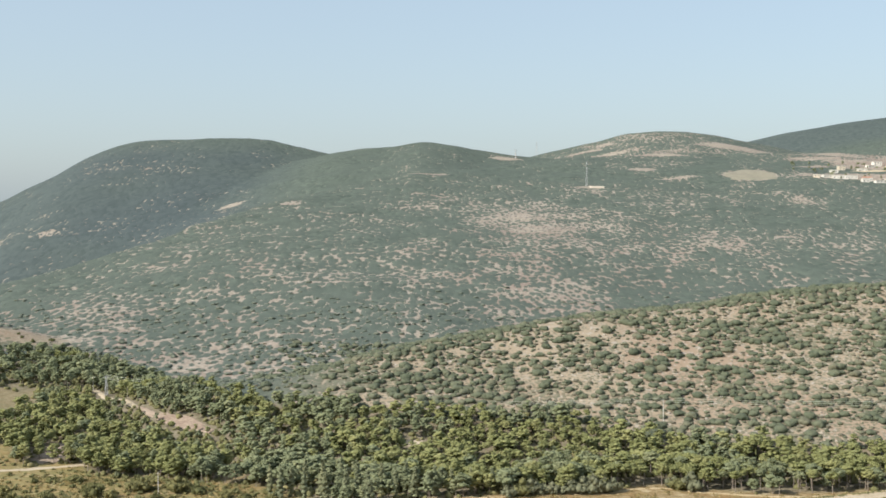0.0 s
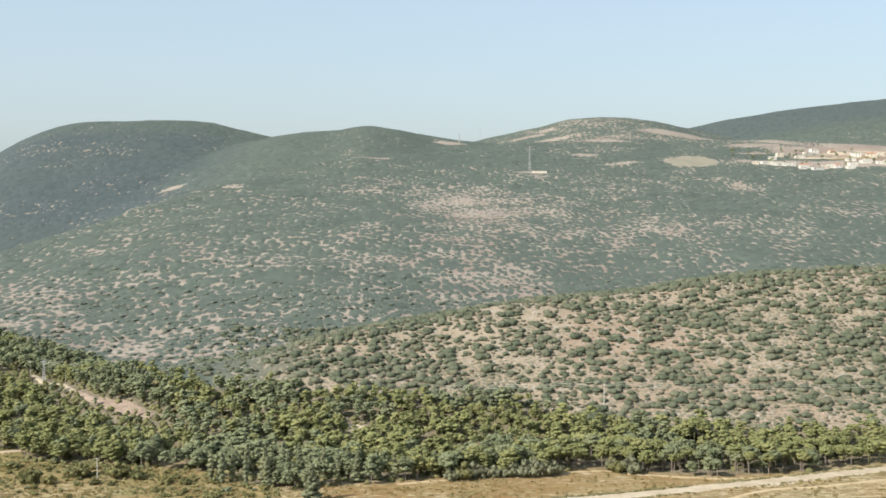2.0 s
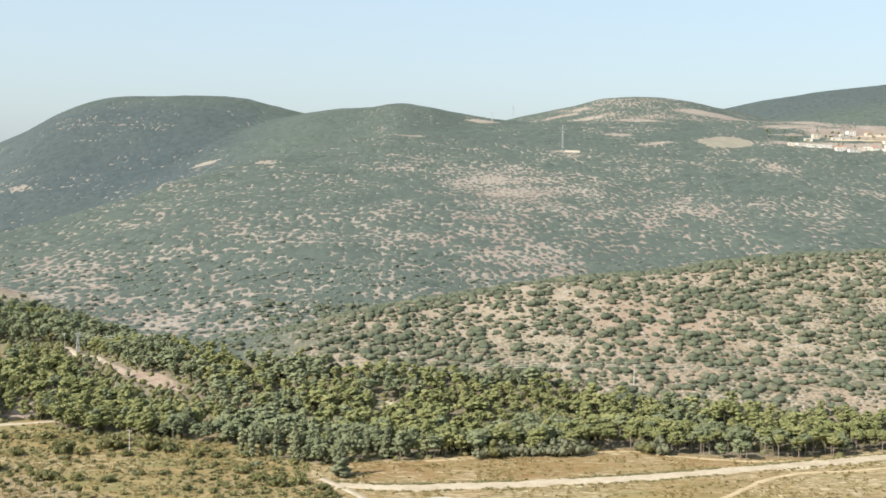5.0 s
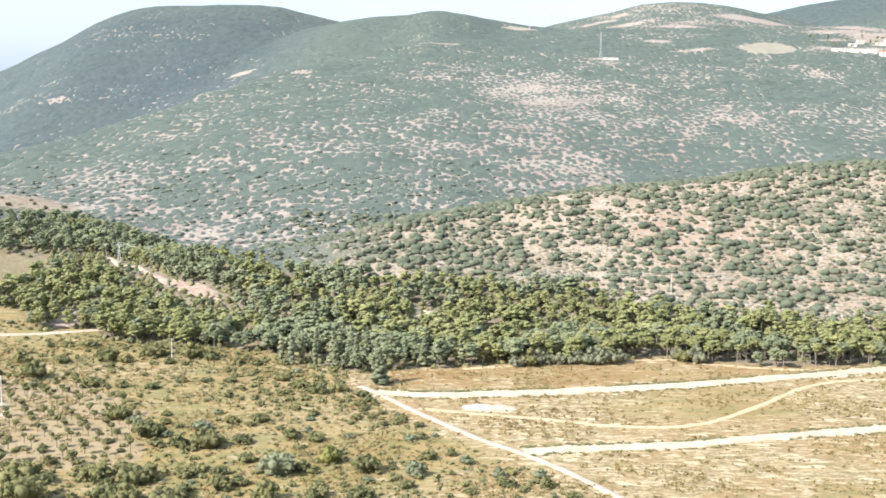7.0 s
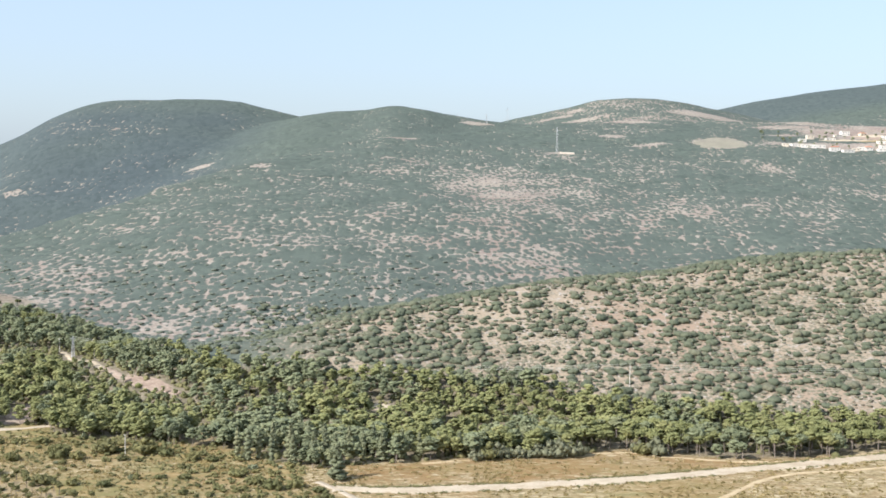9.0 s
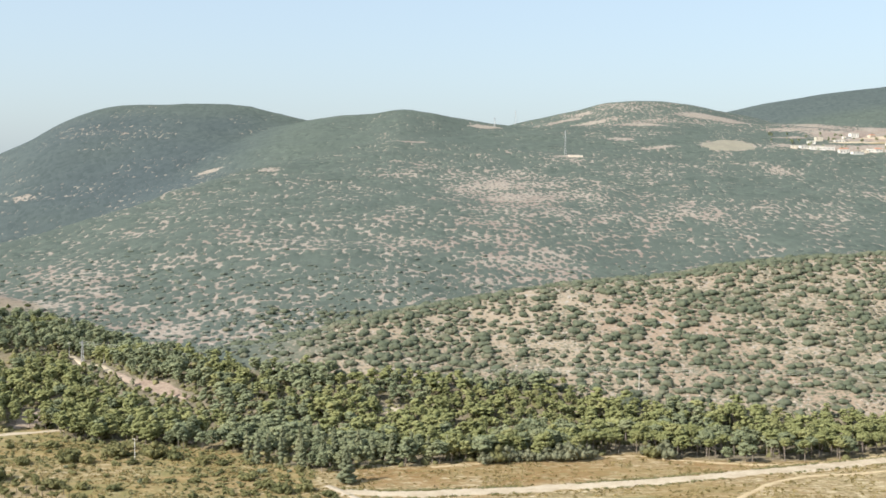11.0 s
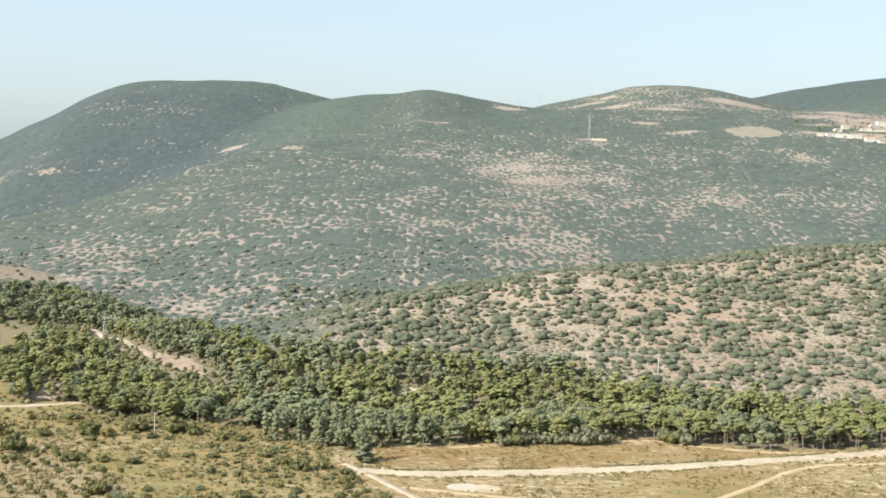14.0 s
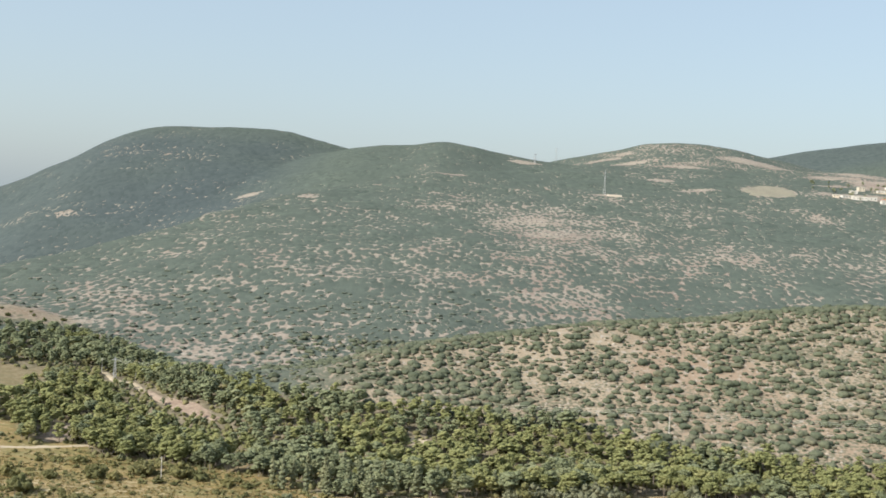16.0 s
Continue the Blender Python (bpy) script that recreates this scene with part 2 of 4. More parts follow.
    b.inputs["Roughness"].default_value = 0.95
    b.inputs["Specular IOR Level"].default_value = 0.15
    bp = node(t, "Bump", (("Strength", 0.7), ("Distance", 0.9), ("Height", maths(t, "ADD", maths(t, "MULTIPLY", ramp(t, dome, 0.0, 0.5), maths(t, "SUBTRACT", 0.3, maths(t, "MULTIPLY", grass, 0.3))), maths(t, "MULTIPLY_ADD", small, 0.5, maths(t, "MULTIPLY", fine, 0.3))))))
    t.links.new(bp.outputs[0], b.inputs["Normal"])
    return m


def earth(name, dark, pale, size, patch, rough=0.95):
    """Trodden earth or chalk, with ruts and paler patches."""
    m = bpy.data.materials.new(name)
    t, b = links_of(m)
    pos = node(t, "NewGeometry").outputs["Position"]
    n1, n2, n3 = cloud(t, pos, size, 4.0, 0.65), cloud(t, pos, size * 7, 3.0), cloud(t, pos, size * 0.3)
    col = mix(t, ramp(t, maths(t, "MULTIPLY_ADD", n1, 0.6, maths(t, "MULTIPLY", n2, 0.4)), 0.35, 0.62), dark, pale)
    col = mix(t, maths(t, "MULTIPLY", ramp(t, n1, 0.56, 0.7), 0.6), col, patch)
    t.links.new(col, b.inputs["Base Color"])
    b.inputs["Roughness"].default_value = rough
    b.inputs["Specular IOR Level"].default_value = 0.15
    bp = node(t, "Bump", (("Strength", 0.5), ("Distance", 0.12), ("Height", n3)))
    t.links.new(bp.outputs[0], b.inputs["Normal"])
    return m


GROUND = ground_material()
CHALK = earth("chalk_track", (0.362, 0.292, 0.198), (0.495, 0.420, 0.308), 0.8, (0.275, 0.205, 0.115))
LANE = earth("gravel_lane", (0.348, 0.286, 0.200), (0.464, 0.396, 0.300), 0.6, (0.264, 0.200, 0.113))
PATH = earth("trodden_path", (0.380, 0.288, 0.166), (0.493, 0.391, 0.240), 0.8, (0.339, 0.251, 0.130))
RED_EARTH = earth("red_earth", (0.235, 0.172, 0.128), (0.340, 0.270, 0.205), 1.6, (0.42, 0.37, 0.29))
TILLED = earth("tilled_soil", (0.225, 0.174, 0.094), (0.305, 0.240, 0.138), 1.3, (0.207, 0.171, 0.080))
STUBBLE = earth("stubble", (0.205, 0.188, 0.138), (0.262, 0.240, 0.180), 1.5, (0.19, 0.182, 0.125))
PINE = foliage("pine_needles", (0.226, 0.240, 0.096), (0.336, 0.340, 0.142), (0.352, 0.336, 0.148), 0.9, 0.3)
PINE_DARK = foliage("dark_pine_needles", (0.200, 0.226, 0.128), (0.304, 0.328, 0.178), (0.320, 0.324, 0.176), 0.9, 0.3)
CYPRESS = foliage("cypress_leaves", (0.172, 0.190, 0.110), (0.262, 0.278, 0.158), (0.276, 0.270, 0.148), 0.9, 0.25)
OLIVE = foliage("olive_leaves", (0.135, 0.136, 0.056), (0.248, 0.236, 0.098), (0.275, 0.240, 0.098), 0.9, 0.25)
LENTISK = foliage("lentisk_leaves", (0.100, 0.110, 0.045), (0.190, 0.190, 0.080), (0.215, 0.195, 0.085), 0.9, 0.25)
# mountain scrub, paler and greyer than the near one to stand in for haze
SCRUB_HAZED = foliage("scrub_leaves", (0.130, 0.148, 0.112), (0.185, 0.204, 0.152), (0.200, 0.204, 0.152), 0.9, 0.2)
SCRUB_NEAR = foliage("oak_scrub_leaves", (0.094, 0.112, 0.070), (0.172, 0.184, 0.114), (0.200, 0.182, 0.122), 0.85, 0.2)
DWARF = foliage("thorn_cushion", (0.142, 0.132, 0.090), (0.205, 0.188, 0.130), (0.22, 0.195, 0.135), 0.9, 0.2)
VERGE = foliage("verge_weed", (0.150, 0.148, 0.062), (0.235, 0.218, 0.100), (0.28, 0.24, 0.11), 0.85, 0.2)
SAGE = foliage("sage_leaves", (0.160, 0.168, 0.098), (0.238, 0.240, 0.148), (0.255, 0.242, 0.142), 0.85, 0.2)
LIME = foliage("bright_leaves", (0.17, 0.17, 0.048), (0.26, 0.255, 0.075), (0.27, 0.25, 0.09), 0.8, 0.25)
WEED = foliage("dry_weed", (0.208, 0.169, 0.068), (0.420, 0.330, 0.150), (0.480, 0.390, 0.200), 0.9, 0.3)
BARK = plain("pine_bark", (0.30, 0.25, 0.20), 0.95, 0, 0.5, 0.3, 0.6)
GREY_BARK = plain("olive_bark", (0.16, 0.14, 0.11), 0.95, 0, 0.5, 0.2, 0.6)
ROCK = plain("limestone", (0.40, 0.35, 0.28), 0.95, 0, 0.35, 0.8, 0.6)
POLE_WOOD = plain("weathered_pole", (0.60, 0.56, 0.48), 0.9, 0, 0.25, 0.3)
STEEL = plain("galvanised_steel", (0.44, 0.44, 0.42), 0.6, 0.1, 0.2, 0.4)
WIRE = plain("wire", (0.55, 0.55, 0.45), 0.5, 0.5, 0.2, 1.0)
PORCELAIN = plain("insulator", (0.35, 0.22, 0.16), 0.3, 0, 0.1)
WHITE_WALL = plain("white_plaster", (0.68, 0.64, 0.56), 0.9, 0, 0.12, 1.5)
TAN_WALL = plain("sand_plaster", (0.62, 0.54, 0.42), 0.9, 0, 0.15, 1.5)
ROOF_WHITE = plain("pale_roof", (0.62, 0.58, 0.50), 0.85, 0, 0.15, 1.2)
ROOF_TILE = plain("clay_roof", (0.42, 0.22, 0.14), 0.85, 0, 0.25, 0.6)
GLASS_DARK = plain("window_glass", (0.05, 0.06, 0.07), 0.1, 0, 0.1)
SPILL = plain("chalk_spill", (0.46, 0.41, 0.33), 0.95, 0, 0.3, 0.8)
CONCRETE = plain("concrete_pad", (0.66, 0.58, 0.46), 0.9, 0, 0.15, 1.0)


# ---- building helpers ----
def tri_mesh(name, verts, tris, material, tone=None, smooth_shade=False):
    """A mesh from arrays of vertices and triangles."""
    me = bpy.data.meshes.new(name)
    verts, tris = np.asarray(verts, np.float32), np.asarray(tris, np.int32)
    me.vertices.add(len(verts))
    me.vertices.foreach_set("co", verts.ravel())
    me.loops.add(tris.size)
    me.loops.foreach_set("vertex_index", tris.ravel())
    me.polygons.add(len(tris))
    me.polygons.foreach_set("loop_start", np.arange(0, tris.size, 3, dtype=np.int32))
    me.polygons.foreach_set("use_smooth", np.full(len(tris), smooth_shade))
    me.update(calc_edges=True)
    me.materials.append(material)
    if tone is not None:
        me.attributes.new("tone", "FLOAT", "POINT").data.foreach_set("value", np.asarray(tone, np.float32))
    return me


def part(name, data, parent, label="", m=None):
    """A mesh as one part under a thing or part."""
    ob = new(name, data)
    ob.parent = parent
    if m is not None:
        ob.matrix_basis = m
    return tagged(ob, label)


def bm_mesh(name, bm, material, smooth_shade=False):
    me = bpy.data.meshes.new(name)
    bm.to_mesh(me)
    bm.free()
    me.materials.append(material)
    for p in me.polygons:
        p.use_smooth = smooth_shade
    return me


def ground_at(x, y):
    return float(height(np.array([x]), np.array([y]))[0])


def icosphere(level):
    bm = bmesh.new()
    bmesh.ops.create_icosphere(bm, subdivisions=level, radius=1)
    bm.verts.ensure_lookup_table()
    v = np.array([p.co[:] for p in bm.verts])
    f = np.array([[q.index for q in p.verts] for p in bm.faces])
    bm.free()
    return v, f


ICO1, ICO2 = icosphere(1), icosphere(2)
rng = np.random.default_rng(7)


def joined(pieces):
    """One array of vertices and one of triangles from many (verts, tris)."""
    vs, fs, n = [], [], 0
    for v, f in pieces:
        vs.append(v)
        fs.append(f + n)
        n += len(v)
    return np.concatenate(vs), np.concatenate(fs)


def lump(centre, size, base=ICO1, rough=0.22):
    v, f = base
    v = v * (1 + rough * rng.uniform(-1, 1, (len(v), 1))) + 0.12 * rough * rng.normal(size=v.shape)
    return v * np.asarray(size) + np.asarray(centre), f


def leaves(points, size, flat=1.0):
    """A loose triangle of leaves at each point; flat under 1 lays them level."""
    n = len(points)
    a = rng.normal(size=(n, 3)) * (1, 1, flat)
    a /= np.linalg.norm(a, axis=1)[:, None]
    b = np.cross(a, rng.normal(size=(n, 3)) * (flat, flat, 1))
    b /= np.linalg.norm(b, axis=1)[:, None]
    s = size * rng.uniform(0.6, 1.3, (n, 1))
    v = np.stack([points - a * s * 0.6 - b * s * 0.5, points + a * s * 0.8, points - a * s * 0.3 + b * s * 0.7], 1).reshape(-1, 3)
    return v, np.arange(3 * n).reshape(-1, 3)


def limb(a, b, r0, r1, sides=6):
    """A tapered round limb from a to b."""
    a, b = np.asarray(a, float), np.asarray(b, float)
    d = (b - a) / np.linalg.norm(b - a)
    u = np.cross(d, (0.3, 0.9, 0.2))
    u /= np.linalg.norm(u)
    w = np.cross(d, u)
    ang = np.arange(sides) * 2 * np.pi / sides
    ring = np.cos(ang)[:, None] * u + np.sin(ang)[:, None] * w
    v = np.concatenate([a + ring * r0, b + ring * r1])
    f = []
    for i in range(sides):
        j = (i + 1) % sides
        f += [(i, j, sides + j), (i, sides + j, sides + i)]
    f += [(sides, sides + i, sides + i + 1) for i in range(1, sides - 1)]
    return v, np.array(f)


def beam(a, b, width):
    """A square bar from a to b."""
    return limb(a, b, width * 0.7, width * 0.7, 4)


def scatter(name, variants, x, y, size, material, sink=0.0, squash=None, z=None):
    """Many plants in one mesh: variants are (verts, tris) of about one metre across."""
    n = len(x)
    z = height(x, y) if z is None else z
    pick = rng.integers(0, len(variants), n)
    turn, tone = rng.uniform(0, 2 * np.pi, n), rng.uniform(0, 1, n)
    tall = np.ones(n) if squash is None else squash
    vs, fs, ts, base = [], [], [], 0
    for k, (v, f) in enumerate(variants):
        i = np.nonzero(pick == k)[0]
        if not len(i):
            continue
        c, s, sz = np.cos(turn[i])[:, None], np.sin(turn[i])[:, None], size[i][:, None]
        px = (v[None, :, 0] * c - v[None, :, 1] * s) * sz + x[i][:, None]
        py = (v[None, :, 0] * s + v[None, :, 1] * c) * sz + y[i][:, None]
        pz = v[None, :, 2] * sz * tall[i][:, None] + (z[i] - sink * size[i])[:, None]
        vs.append(np.stack([px, py, pz], 2).reshape(-1, 3))
        fs.append((f[None] + (np.arange(len(i)) * len(v))[:, None, None] + base).reshape(-1, 3))
        ts.append(np.repeat(tone[i], len(v)))
        base += len(i) * len(v)
    return tri_mesh(name, np.concatenate(vs), np.concatenate(fs), material, np.concatenate(ts), True)


def spread(x0, x1, y0, y1, step, keep, jitter=0.45):
    """Points on a shaken grid where keep(x, y) is over a random number."""
    gx, gy = np.meshgrid(np.arange(x0, x1, step), np.arange(y0, y1, step))
    x = (gx + rng.uniform(-jitter, jitter, gx.shape) * step).ravel()
    y = (gy + rng.uniform(-jitter, jitter, gx.shape) * step).ravel()
    k = keep(x, y) > rng.uniform(0, 1, len(x))
    return x[k], y[k]


def near_line(points, x, y):
    """The distance from x, y to a line of points in plan."""
    best = np.full(np.shape(x), 1e9)
    for (ax, ay), (bx, by) in zip(points, points[1:]):
        dx, dy = bx - ax, by - ay
        u = np.clip(((x - ax) * dx + (y - ay) * dy) / (dx * dx + dy * dy), 0, 1)
        best = np.minimum(best, np.hypot(x - ax - u * dx, y - ay - u * dy))
    return best


def blob(x, y, cx, cy, rx, ry, soft=0.35):
    """1 inside an ellipse with an uneven edge, 0 outside."""
    r = np.hypot((x - cx) / rx, (y - cy) / ry) + 0.22 * vnoise(x, y, 0.45 * min(rx, ry), 6)
    return 1 - smooth(1 - soft, 1 + soft, r)


# ---- plan of the valley ----
TRACK_WIDE = [(-29, 439.2), (-14, 436.2), (0, 436.7), (43, 444.3), (89, 454.9), (138, 471.6), (182, 486.8), (240, 506), (330, 536.4)]
TRACK_NEAR = [(23, 370.4), (37, 373.4), (65, 377.5), (85, 381.5), (105, 388.6), (126, 394.7), (151, 401.3), (200, 414.9), (260, 433.1)]
PATH_DOWN = [(-36, 448.3), (-29, 439.2), (-21, 426.1), (-8, 406.8), (0, 395.7), (11, 380.5), (22, 369.4), (35, 352.2), (43.5, 337), (50, 325.9), (62, 303.6), (80, 271.2)]
PATH_THIN = [(-10, 418), (10, 411.9), (30, 408.3), (49, 401.3), (69, 398.7), (87, 402.8), (101, 413.9), (118, 432.1), (138, 455.4), (154, 465.5), (176, 469.6), (220, 483.7)]
DIRT_LEFT = [(-260, 518), (-230, 519), (-204.4, 521.9), (-195.4, 525.2), (-187.9, 529.5), (-179.1, 534.2), (-171.1, 537.9), (-161.2, 542.0)]
HILL_TRACK = [(-198, 672), (-192.8, 664.2), (-177.7, 642), (-163.2, 623.1), (-148, 607.2), (-130, 592.3), (-113.4, 580.5)]
WOOD_EDGE = [(-320, 560), (-240, 562), (-207, 561), (-198, 540), (-188, 533.5), (-178, 541), (-166, 541), (-158, 522), (-120, 513), (-100, 509), (-75, 498), (-60, 480), (-46, 470), (-38.2, 468.4), (-24.8, 473.5), (-1.8, 477.7), (21.7, 484.3), (45.7, 490.8), (69.7, 492.6), (82.9, 500.4), (95.2, 501.8), (105.7, 493.9), (128.2, 488.5), (139.3, 485.9), (163.5, 488.6), (181.9, 495.2), (250, 518), (420, 562)]
WOOD_BACK = [(-420, 770), (-300, 724), (-280, 724), (-266, 744), (-248, 756), (-214, 738), (-169, 698), (-129, 635), (-104, 612), (-70, 597), (-50, 588), (-31, 585), (3, 583), (25, 582), (53, 581), (80, 571), (105, 560), (131, 556), (157, 551.5), (200, 547.6), (420, 575)]


def along(points, x):
    p = np.array(points)
    return np.interp(x, p[:, 0], p[:, 1])


def wood(x, y):
    """1 where the pines stand."""
    inside = smooth(-1.5, 1.5, y - along(WOOD_EDGE, x)) * (1 - smooth(-4, 4, y - along(WOOD_BACK, x) - 8 * vnoise(x, y, 25, 8)))
    clear = np.maximum.reduce([blob(x, y, -183, 557, 8, 18), blob(x, y, -93, 517, 6, 13), blob(x, y, -244, 624, 26, 44), blob(x, y, -15, 550, 8, 6),
                               1 - smooth(2.4, 3.8, near_line(HILL_TRACK, x, y)), blob(x, y, -130, 594, 11, 6), blob(x, y, -187, 654, 5, 12)])
    return inside * (1 - clear) * (1 - 0.35 * smooth(-90, -80, x) * (1 - smooth(5, 15, x)) * (1 - smooth(14, 22, y - along(WOOD_EDGE, x))))


def young(x, y):
    """How much smaller the pines are below the firebreak, where they were replanted."""
    line = np.array(HILL_TRACK[::-1])
    d = np.interp(x, line[::-1, 0], line[::-1, 1]) - y
    near = smooth(-2, 2, d) * (1 - smooth(14, 34, d)) * smooth(-240, -225, x) * (1 - smooth(-112, -100, x))
    return 1 - 0.5 * near


def grassy(x, y):
    """1 on the dry grass of the valley floor and on the clearings."""
    v = 1 - smooth(-3, 6, y - along(WOOD_EDGE, x) - 3)
    return np.maximum.reduce([v, 0.3 * blob(x, y, -300, 782, 48, 34, 0.25), 0.45 * blob(x, y, -246, 632, 30, 36)])


BARE = [(-295, 790, 45, 26, 0.4), (-246, 632, 27, 34, 0.5), (55, 920, 30, 60, 0.08), (267, 2042, 60, 10, 0.5), (342, 1866, 40, 12, 0.4), (498, 2036, 40, 12, 0.5), (570, 1830, 40, 20, 0.4), (307, 1632, 12, 6, 0.4), (447, 1456, 24, 30, 0.16), (-540, 1608, 18, 14, 0.4), (-290, 1672, 14, 8, 0.5), (-175, 1396, 16, 8, 0.3), (-27, 660, 22, 14, 0.22), (150, 655, 40, 16, 0.14), (100, 690, 22, 12, 0.16), (110, 1130, 60, 200, 0.09), (95, 1330, 90, 90, 0.08), (240, 1180, 95, 120, 0.11), (-330, 860, 60, 70, 0.06), (-150, 790, 120, 80, 0.10), (-60, 730, 60, 50, 0.12), (-240, 950, 80, 120, 0.07), (-330, 1000, 40, 60, 0.05), (-150, 1000, 60, 80, 0.07),
        (287, 1708, 18, 16, 0.8), (331, 1638, 20, 10, 0.5), (700, 1652, 175, 24, 0.9), (615, 1878, 30, 18, 0.5), (800, 1775, 170, 100, 0.70), (428, 1650, 33, 37, 1.0), (350, 2150, 150, 60, 0.14), (400, 1960, 210, 110, 0.16), (620, 1760, 40, 40, 0.3), (545, 1745, 24, 8, 0.5), (250, 2112, 28, 14, 0.5), (290, 2150, 14, 12, 0.5), (520, 2060, 75, 24, 0.5),
        (-16, 1615, 24, 6, 0.8), (100, 1890, 22, 12, 0.9), (-176, 1384, 10, 6, 0.9), (-300, 1670, 14, 10, 0.8), (-555, 1912, 55, 34, 0.13), (-440, 1885, 70, 34, 0.12), (-595, 1636, 40, 30, 0.22), (-567, 1696, 30, 20, 0.2), (189, 1546, 13, 7, 1.0)]


def on_near_spur(x, y):
    """1 on the near side of the stony spur."""
    return (1 - smooth(0, 30, y - crest(SPUR, x)[0])) * smooth(-120, -20, x)


def cover(x, y):
    """How thick the scrub stands, 0 to 1."""
    c = 0.715 + 0.09 * vnoise(x, y, 110, 11) + 0.10 * vnoise(x, y, 35, 12)
    on_spur = on_near_spur(x, y)
    c = c - 0.22 * on_spur + 0.05 * smooth(80, -150, x)
    c = c + 0.12 * smooth(1300, 1850, y) * (1 - 0.6 * smooth(200, 400, x))
    for cx, cy, rx, ry, much in BARE:
        c = c - much * blob(x, y, cx, cy, rx, ry, 0.5)
    c = c + 0.35 * smooth(2330, 2420, y)
    return np.clip(c, 0, 1)


# ---- the ground, one sheet ----
def ground_sheet():
    xs = np.concatenate([np.arange(-3600, -1000, 130), np.arange(-1000, -340, 14), np.arange(-340, 480, 4.4), np.arange(480, 1150, 14), np.arange(1150, 3700, 130)])
    ys = np.concatenate([np.arange(-3000, -60, 210), np.arange(-60, -6, 9), np.arange(-6, 120, 4), np.arange(120, 300, 12), np.arange(300, 800, 4), np.arange(800, 2000, 8), np.arange(2000, 2300, 12), np.arange(2300, 3000, 28), np.arange(3000, 4850, 110)])
    gx, gy = np.meshgrid(xs, ys)
    gz = height(gx, gy)
    v = np.stack([gx, gy, gz], 2).reshape(-1, 3)
    w = len(xs)
    i = (np.arange(len(ys) - 1)[:, None] * w + np.arange(w - 1)[None, :]).ravel()
    f = np.concatenate([np.stack([i, i + 1, i + w + 1], 1), np.stack([i, i + w + 1, i + w], 1)])
    me = tri_mesh("ground", v, f, GROUND, smooth_shade=True)
    x, y = v[:, 0], v[:, 1]
    c = cover(x, y)
    under = smooth(-1.5, 1.5, y - along(WOOD_EDGE, x)) * (1 - smooth(-4, 4, y - along(WOOD_BACK, x)))
    c = c * (1 - under) + (0.56 + 0.12 * vnoise(x, y, 14, 32)) * under
    reds = np.clip(0.35 + 0.5 * blob(x, y, 95, 1000, 80, 260) + 0.5 * blob(x, y, 235, 1130, 70, 160) + 0.6 * blob(x, y, 800, 1800, 220, 120) + 0.3 * vnoise(x, y, 60, 13) + 0.6 * under + 0.9 * blob(x, y, 135, 640, 35, 45) + 0.6 * blob(x, y, 170, 600, 25, 16) + 0.4 * smooth(0.1, 0.6, vnoise(x, y, 38, 29)), 0, 1)
    lane = np.interp(-y, [-443, -402, -365, -322, -300], [-38, -10, 20, 48, 60])
    weedy = smooth(0, 12, lane - x) * (0.65 + 0.5 * vnoise(x, y, 30, 14)) + 0.8 * blob(x, y, 95, 424, 34, 13) + 0.9 * blob(x, y, 118, 333, 12, 8) + 0.6 * blob(x, y, 104, 446, 26, 7) + 0.5 * blob(x, y, 60, 470, 70, 8)
    rust = (y < along(WOOD_EDGE, x)) * 0.85 * smooth(5, 12, y - along(TRACK_WIDE, x)) * smooth(-30, -20, x) * (0.75 + 0.5 * vnoise(x, y, 24, 27)) + 0.35 * smooth(0.1, 0.6, vnoise(x, y, 30, 28))
    # where haze is coloured in: left dome behind the face, far right hill
    haze_blue = smooth(-10, 70, y - crest(FACE, x)[0]) * (1 - smooth(-340, -170, x)) * smooth(1000, 1200, y) * (0.9 + 0.2 * vnoise(x, y, 90, 31)) * (1 - 0.6 * smooth(200, 245, v[:, 2])) + 0.75 * smooth(2380, 2500, y)
    for key, val in (("litter", 0.92 * under), ("spur", on_near_spur(x, y)), ("haze_blue", haze_blue), ("rust", rust), ("weedy", weedy), ("cover", c), ("grass", grassy(x, y)), ("red", reds)):
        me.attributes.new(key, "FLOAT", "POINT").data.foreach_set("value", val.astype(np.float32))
    return tagged(new("ground", me), "dry valley floor and scrubby limestone hillsides", "ground", kind="structure")


ground_sheet()


